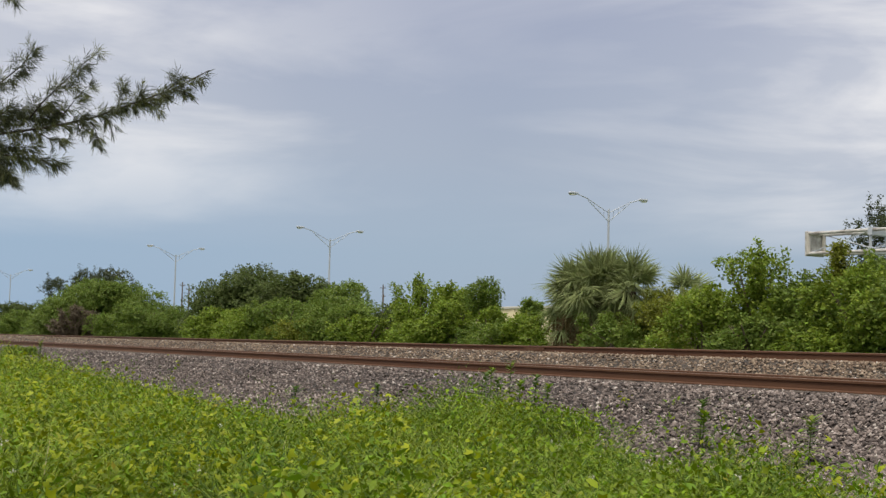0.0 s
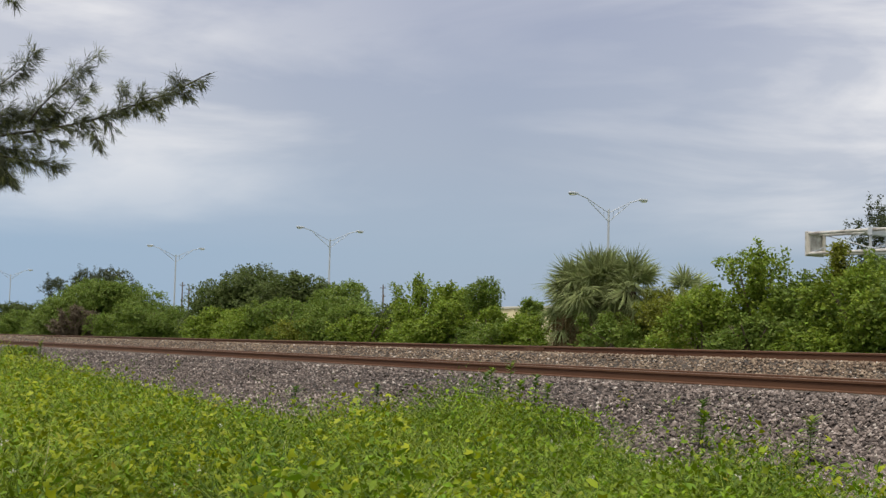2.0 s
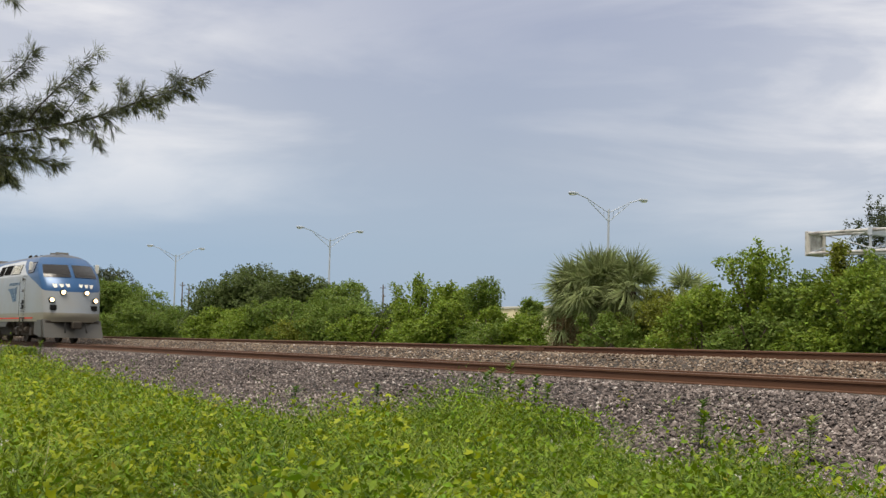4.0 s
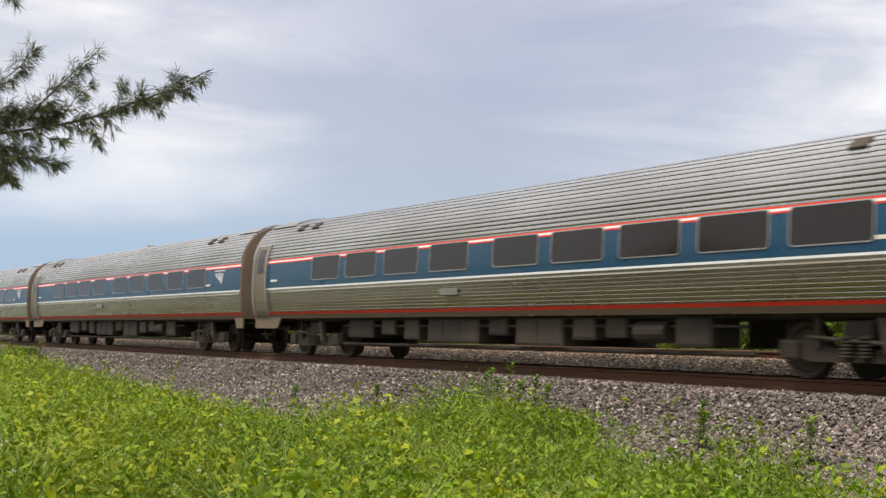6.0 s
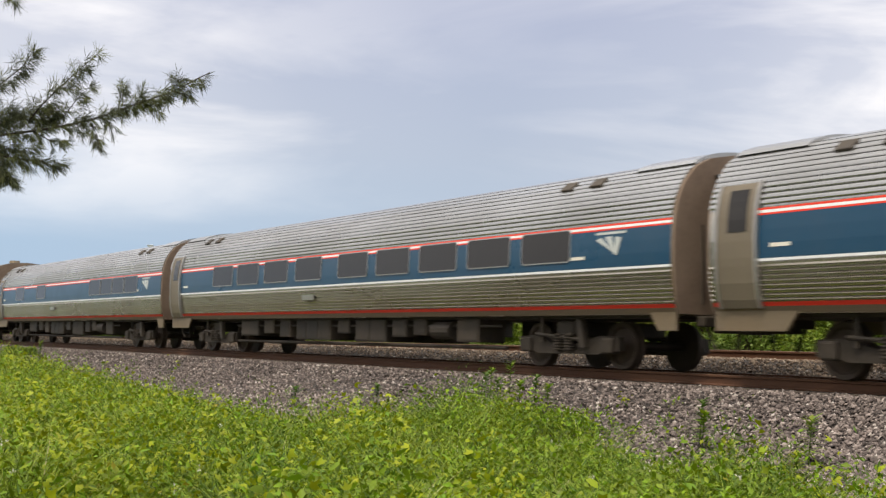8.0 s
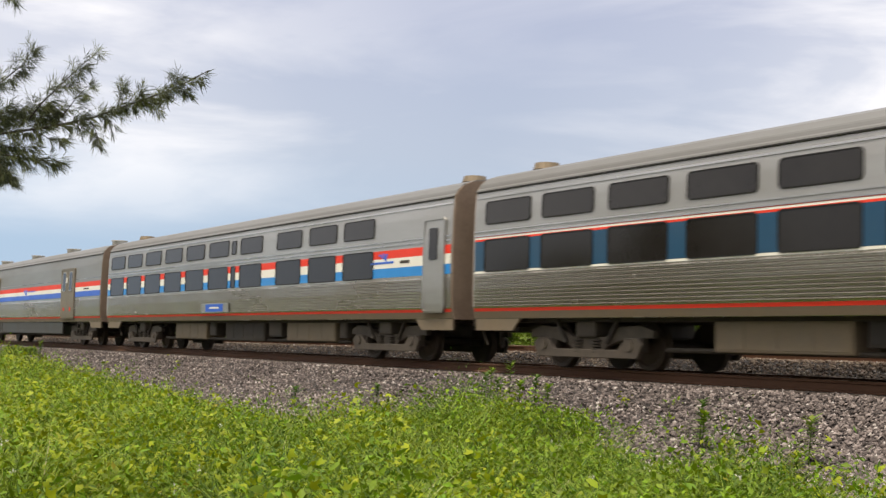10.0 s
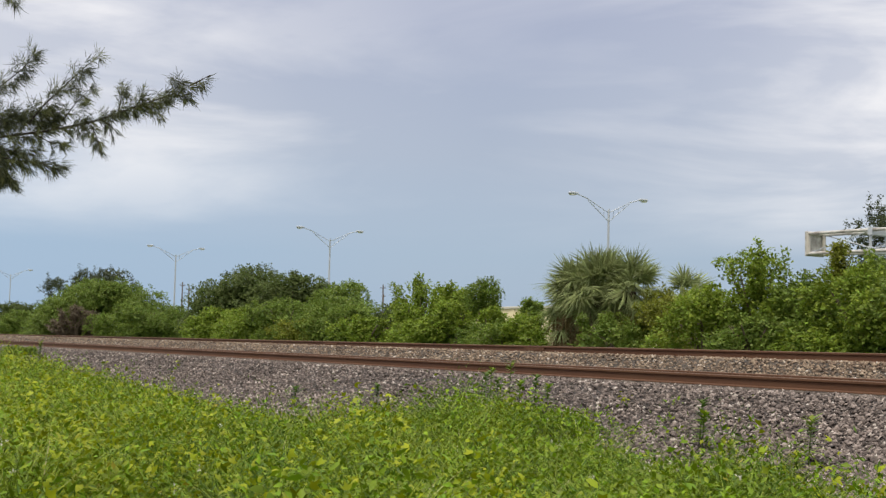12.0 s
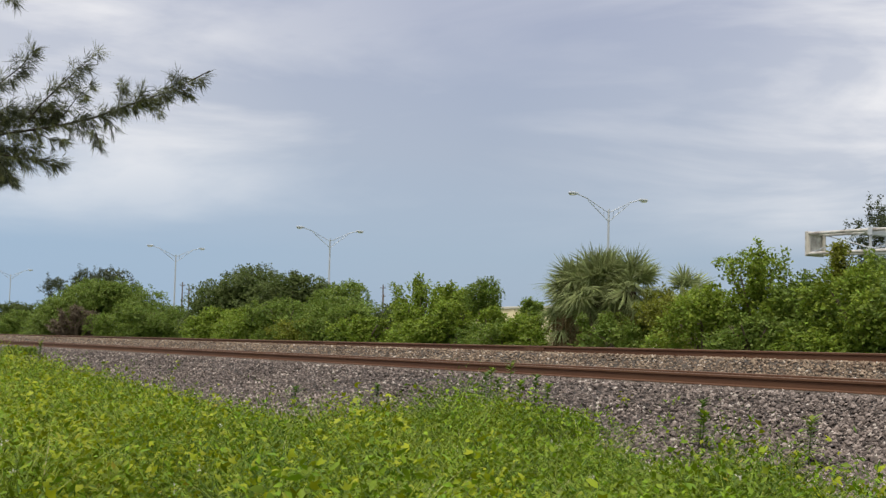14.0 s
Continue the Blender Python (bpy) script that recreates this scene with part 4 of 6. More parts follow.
def locomotive(u):
    car = thing("diesel_locomotive", Matrix.Translation((u, TRACK, 0)), "silver and blue diesel passenger locomotive with lit headlights", "locomotive")
    paint = loco_paint()
    zs = list(np.linspace(1.0, 3.25, 16)) + list(np.linspace(3.3, 4.34, 18))
    bm = bmesh.new()
    grid = []
    for s in (-1, 1):
        rows = []
        for z in zs:
            end = loco_nose(z)
            xs = list(np.linspace(-10.15, 7.0, 12)) + list(np.linspace(7.3, end, 22))
            rows.append([bm.verts.new((x, s * loco_side(x, z), z)) for x in xs])
        grid.append(rows)
        for j in range(len(zs) - 1):
            for i in range(len(rows[0]) - 1):
                bm.faces.new((rows[j][i], rows[j][i + 1], rows[j + 1][i + 1], rows[j + 1][i]))
    # rounded nose front between the two sides, and the flat rear
    for j in range(len(zs) - 1):
        prev0 = prev1 = None
        for i in range(13):
            f = i / 12 * 2 - 1
            if i == 0:
                a, b = grid[0][j][-1], grid[0][j + 1][-1]
            elif i == 12:
                a, b = grid[1][j][-1], grid[1][j + 1][-1]
            else:
                row = []
                for z in (zs[j], zs[j + 1]):
                    e = loco_nose(z)
                    row.append(bm.verts.new((e + NOSE * (1 - f * f), f * loco_side(e, z), z)))
                a, b = row
            if prev0:
                bm.faces.new((prev0, a, b, prev1))
            prev0, prev1 = a, b
        bm.faces.new((grid[0][j][0], grid[1][j][0], grid[1][j + 1][0], grid[0][j + 1][0]))
    bmesh.ops.remove_doubles(bm, verts=bm.verts, dist=0.0005)
    bmesh.ops.recalc_face_normals(bm, faces=bm.faces)
    part("body", bm, paint, car, "silver body with a blue swept roof line", smooth=True)
    P = LOCO_PROFILE
    for s in (-1, 1):
        part("red_stripe", strip(P, s, -10.12, 8.6, 1.135, 1.192, 0.008), RED, car)
        for a, b in ((-8.9, -7.33), (-7.0, -5.44)):
            g = part("radiator_grille", pane(P, s, rounded(a, b, 1.54, 2.3, 0.02), 0.010, 0.02), RUBBER, car, "dark brown slatted grille")
            bm = bmesh.new()
            for k in range(14):
                z = 1.58 + k * 0.051
                box(bm, a + 0.03, b - 0.03, *sorted((s * 1.497, s * 1.53)), z, z + 0.018)
            part("grille_slats", bm, SILL, g)
        for a, b, z0, z1 in ((-5.15, -4.25, 3.36, 3.86), (1.2, 2.05, 3.36, 3.86), (2.36, 3.66, 3.38, 3.88)):
            g = part("intake_screen", strip(P, s, a, b, z0, z1, 0.02, 8), RUBBER, car, "black intake screen")
            bm = bmesh.new()
            for k in range(9):
                x = a + 0.04 + k * (b - a - 0.08) / 9
                o = [(x, z0 + 0.03), (x + 0.02, z0 + 0.03), (x + 0.02, z1 - 0.03), (x, z1 - 0.03)]
                w = pane(P, s, o, 0.032, 0.012)
                tmp = bpy.data.meshes.new("tmp")
                w.to_mesh(tmp)
                w.free()
                bm.from_mesh(tmp)
                bpy.data.meshes.remove(tmp)
            part("screen_bars", bm, RUBBER, g)
        g = part("louvre", pane(P, s, rounded(3.9, 5.75, 3.36, 3.83, 0.03), 0.012, 0.02), LOCO_GREY, car, "white slatted louvre")
        for k in range(8):
            z = 3.39 + k * 0.054
            part("louvre_slat", strip(P, s, 3.95, 5.70, z, z + 0.028, 0.04), WHITE, g)
        # cab side window, door, handrails and ladder
        w = part("cab_window", strip(P, s, 7.35, 8.35, 3.36, 3.84, 0.016, 8), GLASS, car, "dark cab side window")
        part("window_frame", ring(P, s, 7.35, 8.35, 3.36, 3.84, 0.03, 0.022, 0.02, 0.05), RUBBER, w)
        bm = bmesh.new()
        box(bm, 8.3, 8.46, *sorted((s * 1.5, s * 1.66)), 3.42, 3.84, 0.03)
        part("mirror", bm, WHITE, car)
        d = part("cab_door", ring(P, s, 6.42, 7.2, 1.5, 3.2, 0.015, 0.01, 0.015, 0.04), LOCO_GREY, car)
        for k in (6.3, 7.3):
            bm = bmesh.new()
            rod(bm, (k, s * 1.58, 1.3), (k, s * 1.56, 3.1), 0.018, sides=6)
            part("handrail", bm, STEEL_ROOF, car)
        for z in (3.05, 2.5):
            bm = bmesh.new()
            box(bm, 6.55, 6.82, *sorted((s * 1.49, s * 1.53)), z - 0.06, z + 0.06, 0.02)
            part("door_latch", bm, UNDER, car)
        for z in (1.62, 1.85, 1.15, 0.85, 0.55):
            bm = bmesh.new()
            box(bm, 6.5, 7.1, *sorted((s * 1.46, s * 1.56)), z, z + 0.05, 0.01)
            part("step", bm, RUBBER if z > 1.2 else UNDER, car)
        # no hollow is cut; flat black plates stand for the shade above these steps
        for z in (1.62, 1.85):
            part("step_shade", pane(P, s, rounded(6.5, 7.1, z + 0.05, z + 0.2, 0.02), 0.006, 0.01), RUBBER, car)
        for k in (6.46, 7.1):
            bm = bmesh.new()
            rod(bm, (k, s * 1.55, 0.35), (k, s * 1.55, 1.2), 0.022, sides=6)
            part("ladder_rail", bm, UNDER, car)
        part("rear_door_window", pane(P, s, rounded(-9.75, -9.3, 2.72, 3.18, 0.04), 0.012, 0.02), GLASS, car)
        part("fuel_filler", pane(P, s, rounded(-0.75, -0.4, 1.6, 1.85, 0.03), 0.012, 0.02), RUBBER, car)
        for z in (1.28, 1.0, 0.7, 0.42):
            bm = bmesh.new()
            box(bm, -9.75, -9.2, *sorted((s * 1.46, s * 1.56)), z, z + 0.05, 0.01)
            part("step", bm, UNDER, car)
        for k in (-9.8, -9.15):
            bm = bmesh.new()
            rod(bm, (k, s * 1.55, 0.35), (k, s * 1.55, 1.35), 0.02, sides=6)
            part("ladder_rail", bm, UNDER, car)
        bm = bmesh.new()
        extrude_y(bm, [(-4.0, 1.17), (-2.87, 0.74), (3.05, 0.74), (3.86, 1.17)], *sorted((s * 1.30, s * 1.44)))
        part("tank_skirt", bm, LOCO_GREY, car, "grey fuel tank skirt")
        bm = bmesh.new()
        rod(bm, (-2.2, s * 1.15, 0.36), (0.55, s * 1.15, 0.36), 0.21, sides=18)
        part("air_reservoir", bm, UNDER, car)
        bm = bmesh.new()
        extrude_y(bm, [(-4.6, 1.0), (-3.4, 1.0), (-2.8, 0.7), (-2.8, 0.3), (-4.0, 0.3)], *sorted((s * 1.05, s * 1.35)))
        part("battery_box", bm, LOCO_GREY, car)
        # swept emblem and the bar above it
        for k in range(3):
            # blades fan out from the lower point and widen towards their upper ends
            a0, a1 = 3.40 + k * 0.74, 3.94 + k * 0.74
            foot = 4.66 + 0.25 * k
            o = []
            for i in range(9):
                f = i / 8
                o.append((a0 + f * (foot - a0), 2.62 + 0.02 * k - 0.66 * f + (0.16 - 0.04 * k) * math.sin(f * math.pi)))
            for i in range(9):
                f = 1 - i / 8
                o.append((a1 + f * (foot + 0.17 - a1), 2.68 + 0.02 * k - 0.70 * f + (0.16 - 0.04 * k) * math.sin(f * math.pi)))
            part("emblem_blade", pane(P, s, o, 0.008 + 0.001 * k, 0.006), BLUE, car)
        for k in range(6):
            # the name above it, as plain bars
            part("name_bar", pane(P, s, [(3.75 + k * 0.38, 2.80), (4.02 + k * 0.38, 2.80), (4.08 + k * 0.38, 2.93), (3.81 + k * 0.38, 2.93)], 0.008, 0.006), BLUE, car)
        # number painted on the side
        cu = bpy.data.curves.new("number", "FONT")
        cu.body, cu.size, cu.extrude, cu.align_x = "172", 1.08, 0.004, "CENTER"
        ob = new("number_source", cu)
        dg = bpy.context.evaluated_depsgraph_get()
        me = bpy.data.meshes.new_from_object(ob.evaluated_get(dg))
        bpy.data.objects.remove(ob)
        me.materials.clear()
        me.materials.append(SKIRT)
        me.transform(Matrix.Diagonal((0.72, 1, 1, 1)))
        nb = new("painted_number", me)
        nb.parent = car
        tagged(nb, "dark grey painted number 172")
        nb.matrix_basis = Matrix.Translation((-4.4, s * 1.508, 1.64)) @ Matrix.Rotation(radians(90), 4, "X") @ (Matrix() if s < 0 else Matrix.Rotation(math.pi, 4, "Y"))
        # three-piece truck with two axles, coil springs and dampers
    for cx in (-6.75, 6.4):
        half = 1.38
        bm = bmesh.new()
        box(bm, cx - 0.5, cx + 0.5, -1.1, 1.1, 0.5, 0.95, 0.05)
        t = part("truck", bm, TRUCK, car, "grimy two-axle power truck")
        for s in (-1, 1):
            bm = bmesh.new()
            extrude_y(bm, [(cx - 2.1, 0.55), (cx - 1.7, 0.34), (cx + 1.7, 0.34), (cx + 2.1, 0.55), (cx + 2.1, 0.8), (cx + 0.7, 0.86), (cx - 0.7, 0.86), (cx - 2.1, 0.8)], *sorted((s * 1.05, s * 1.2)))
            part("side_frame", bm, TRUCK, t)
            for k in (-1, 1):
                bm = bmesh.new()
                box(bm, cx + k * half - 0.24, cx + k * half + 0.24, *sorted((s * 1.0, s * 1.34)), 0.32, 0.72, 0.05)
                part("axle_box", bm, TRUCK, t)
        for s in (-1, 1):
            for k in (-0.55, 0.0, 0.55):
                bm = bmesh.new()
                for q in range(7):
                    rod(bm, (cx + k, s * 1.28, 0.46 + q * 0.07), (cx + k, s * 1.28, 0.50 + q * 0.07), 0.13, sides=12)
                rod(bm, (cx + k, s * 1.28, 0.44), (cx + k, s * 1.28, 0.95), 0.07, sides=8)
                part("coil_spring", bm, UNDER, t)
            for k in (-2.0, 2.0):
                bm = bmesh.new()
                rod(bm, (cx + k, s * 1.28, 0.45), (cx + k, s * 1.28, 1.05), 0.07, sides=10)
                part("damper", bm, UNDER, t)
            for k in (-0.92, 0.92):
                bm = bmesh.new()
                rod(bm, (cx + k - 0.18, s * 1.36, 0.62), (cx + k + 0.18, s * 1.36, 0.62), 0.13, sides=12)
                part("brake_cylinder", bm, UNDER, t)
        for k in (-1, 1):
            bm = bmesh.new()
            rod(bm, (cx + k * half, -0.8, 0.508), (cx + k * half, 0.8, 0.508), 0.1, sides=12)
            part("axle", bm, WHEEL, t)
            for s in (-1, 1):
                wheel(t, cx + k * half, s, 0.508)
    bm = bmesh.new()
    box(bm, -10.0, 10.2, -1.25, 1.25, 0.86, 1.05)
    box(bm, -2.9, 3.0, -1.1, 1.1, 0.28, 0.9, 0.1)
    part("underframe", bm, TRUCK, car)
    # pilot and coupler
    for s in (-1, 1):
        bm = bmesh.new()
        extrude_y(bm, [(8.75, 1.08), (9.9, 1.08), (10.1, 0.3), (9.8, 0.28), (8.75, 0.42)], *sorted((s * 1.28, s * 1.4)))
        part("pilot_side", bm, LOCO_GREY, car)
    bm2 = bmesh.new()
    extrude_y(bm2, [(9.85, 1.1), (10.1, 1.1), (10.6, 0.26), (10.35, 0.26)], -1.36, 1.36)
    part("pilot_plough", bm2, LOCO_GREY, car, "grey pilot plough")
    bm = bmesh.new()
    box(bm, 10.3, 11.0, -0.14, 0.14, 0.72, 0.98, 0.03)
    box(bm, 10.85, 11.08, -0.22, 0.22, 0.68, 1.02, 0.05)
    part("coupler", bm, TRUCK, car)
    for s in (-1, 1):
        bm = bmesh.new()
        rod(bm, (10.6, s * 0.45, 0.95), (10.85, s * 0.5, 0.5), 0.035, sides=8)
        part("air_hose", bm, RUBBER, car)
        for y, z in ((1.02, 2.02), (0.55, 2.38)):
            x = loco_nose(z) + NOSE * (1 - (y / 1.4) ** 2)
            bm = bmesh.new()
            rod(bm, (x - 0.05, s * y, z), (x + 0.14, s * y, z), 0.135, 0.12, 18)
            h = part("headlight", bm, RUBBER, car)
            bm = bmesh.new()
            rod(bm, (x + 0.14, s * y, z), (x + 0.15, s * y, z), 0.095, 0.095, 18)
            part("lens", bm, LAMP, h, "glowing warm headlight lens")
        bm = bmesh.new()
        box(bm, loco_nose(1.7) + 0.2, loco_nose(1.7) + 0.42, s * 0.95 - 0.14, s * 0.95 + 0.14, 1.55, 1.78, 0.02)
        part("marker_box", bm, RUBBER, car)
    # windscreen in two panes laid on the sloping nose
    for s in (-1, 1):
        bm = bmesh.new()
        rows = []
        for z in np.linspace(3.1, 3.72, 5):
            rows.append([bm.verts.new((loco_nose(z) + NOSE * (1 - f * f) + 0.02, s * f * loco_side(loco_nose(z), z), z + 0.01)) for f in np.linspace(0.06, 0.88, 8)])
        for j in range(4):
            for i in range(7):
                bm.faces.new((rows[j][i], rows[j][i + 1], rows[j + 1][i + 1], rows[j + 1][i]))
        bmesh.ops.solidify(bm, geom=bm.faces[:], thickness=0.015)
        part("windscreen", bm, GLASS, car, "dark sloping windscreen pane")
        bm = bmesh.new()
        for k in range(3):
            a, b = 0.15 + 0.2 * k, 0.30 + 0.2 * k
            z0, z1 = 2.62 - 0.02 * k, 2.78
            pts = []
            for f, z in ((a, z1), (b, z1), (b - 0.05, z0), (a + 0.02, z0 + 0.03)):
                f2 = f if s > 0 else -f
                e = loco_nose(z)
                pts.append(bm.verts.new((e + NOSE * (1 - f * f) + 0.012, f2 * loco_side(e, z), z)))
            bm.faces.new(pts)
        bmesh.ops.solidify(bm, geom=bm.faces[:], thickness=0.008)
        part("nose_emblem", bm, WHITE, car)
    # roof gear
    for a, b, h, w in ((-8.6, -6.4, 0.05, 0.75), (-4.2, -2.7, 0.06, 0.6), (6.6, 7.2, 0.05, 0.3), (7.6, 8.05, 0.04, 0.3)):
        bm = bmesh.new()
        extrude_y(bm, [(a, 4.2), (a + 0.2, 4.36 + h), (b - 0.2, 4.36 + h), (b, 4.2)], -w, w)
        part("roof_hatch", bm, LOCO_GREY, car)
    bm = bmesh.new()
    for k in range(3):
        rod(bm, (2.3 + 0.28 * k, -0.25 + 0.2 * k, 4.42), (2.8 + 0.28 * k, -0.25 + 0.2 * k, 4.43), 0.03, 0.07, 12)
        rod(bm, (2.5 + 0.28 * k, -0.25 + 0.2 * k, 4.3), (2.5 + 0.28 * k, -0.25 + 0.2 * k, 4.44), 0.03, sides=6)
    part("air_horn", bm, UNDER, car)
    car_end(car, LOCO_PROFILE, -10.15, -1, 4.0, GRIME)
    TRAIN.append((car, u))


COACH_WINDOWS = [-8.55, -6.6, -4.6, -2.5, 0.05, 2.07, 4.12, 6.14, 8.15]
locomotive(-5.0)
for i in range(5):
    cafe = i == 4
    coach(-28.55 - 26.01 * i, "ribbed stainless coach with a few windows in its navy band" if cafe else "ribbed stainless coach with tinted windows in a navy blue band",
          [-8.6, -4.6, 3.9, 5.4, 6.9, 8.4] if cafe else COACH_WINDOWS)
sleeper_car(-158.6, "tall stainless car with two window rows and a navy band", False)
sleeper_car(-184.6, "tall stainless car with two window rows and tricolour stripes", True)
baggage_car(-210.65)


# ---- plants ----
def blades(rng, p, way, up, length, width, droop=0.25):
    """Curved leaves: p, way, up are (n, 3); returns verts (n, 6, 3) and triangles."""
    n = len(p)
    way = way / (np.linalg.norm(way, axis=1, keepdims=True) + 1e-9)
    side = np.cross(way, up)
    side /= np.linalg.norm(side, axis=1, keepdims=True) + 1e-9
    nrm = np.cross(side, way)
    L, W = length[:, None], width[:, None]

    def at(f, w):
        return p + way * L * f + side * W * w - nrm * L * droop * f * f
    v = np.stack([p, at(0.32, 0.5), at(0.68, 0.38), at(1.0, 0.0), at(0.68, -0.38), at(0.32, -0.5)], 1)
    base = 6 * np.arange(n)[:, None, None]
    q = (base + np.array([[[0, 1, 5], [5, 1, 2], [5, 2, 4], [4, 2, 3]]])).reshape(-1, 3)
    return v, q


def chips(p, way, up, length, width, fold=0.2):
    """Small folded leaves of two triangles."""
    way = way / (np.linalg.norm(way, axis=1, keepdims=True) + 1e-9)
    side = np.cross(way, up)
    side /= np.linalg.norm(side, axis=1, keepdims=True) + 1e-9
    nrm = np.cross(side, way)
    L, W = length[:, None], width[:, None]
    mid = p + way * L * 0.45 + nrm * W * fold
    v = np.stack([p, mid + side * W * 0.5, p + way * L, mid - side * W * 0.5], 1)
    q = (4 * np.arange(len(p))[:, None, None] + np.array([[[0, 1, 2], [0, 2, 3]]])).reshape(-1, 3)
    return v, q


def lobed(rng, p, way, up, length):
    """Leaves of three pointed lobes from one base."""
    way = way / (np.linalg.norm(way, axis=1, keepdims=True) + 1e-9)
    side = np.cross(way, up)
    side /= np.linalg.norm(side, axis=1, keepdims=True) + 1e-9
    nrm = np.cross(side, way)
    L = length[:, None]

    def at(f, w, sag):
        return p + way * L * f + side * L * w - nrm * L * sag
    v = np.stack([p, at(0.42, 0.62, 0.22), at(0.46, 0.20, 0.05), at(1.0, 0.0, 0.28), at(0.46, -0.20, 0.05), at(0.42, -0.62, 0.22), at(0.05, 0.34, 0.10), at(0.05, -0.34, 0.10)], 1)
    q = (8 * np.arange(len(p))[:, None, None] + np.array([[[0, 6, 1], [0, 1, 2], [0, 2, 4], [2, 3, 4], [0, 4, 5], [0, 5, 7]]])).reshape(-1, 3)
    return v, q


def unit(rng, n):
    d = rng.normal(size=(n, 3))
    return d / np.linalg.norm(d, axis=1, keepdims=True)


def leaf_mesh(name, chunks, mat, parent=None, label=""):
    vs, qs, k = [], [], 0
    for v, q in chunks:
        v = v.reshape(-1, 3)
        vs.append(v)
        qs.append(q + k)
        k += len(v)
    return raw(name, np.concatenate(vs), np.concatenate(qs), mat, parent, label)


def rosettes(rng, centres, outward, per, leaf, spread=0.9):
    """A tuft of leaves at each centre, facing outward."""
    n = len(centres)
    c = np.repeat(centres, per, 0)
    o = np.repeat(outward, per, 0)
    way = o * 0.55 + unit(rng, n * per) * spread
    up = o + np.array([0, 0, 0.6]) + rng.normal(0, 0.35, (n * per, 3))
    length = leaf * rng.uniform(0.6, 1.3, n * per)
    return chips(c + rng.normal(0, leaf * 0.5, (n * per, 3)), way, up, length, length * rng.uniform(0.45, 0.68, n * per))


FOLIAGE = {
    "fresh": leafy("fresh_green_leaves", (0.205, 0.285, 0.036)),
    "mid": leafy("mid_green_leaves", (0.168, 0.24, 0.044)),
    "dark": leafy("dark_green_leaves", (0.115, 0.155, 0.045)),
    "olive": leafy("olive_green_leaves", (0.22, 0.245, 0.036)),
    "pine": leafy("grey_green_needles", (0.12, 0.15, 0.08), 0.5),
    "dusk": leafy("dark_feathery_foliage", (0.085, 0.105, 0.055), 0.6),
    "dead": leafy("brown_dead_leaves", (0.17, 0.135, 0.095), 0.6),
}
TWIG = material("brown_twig", (0.055, 0.042, 0.035), 0.9, 0.0, 0.3, 20, 3, 0.3)


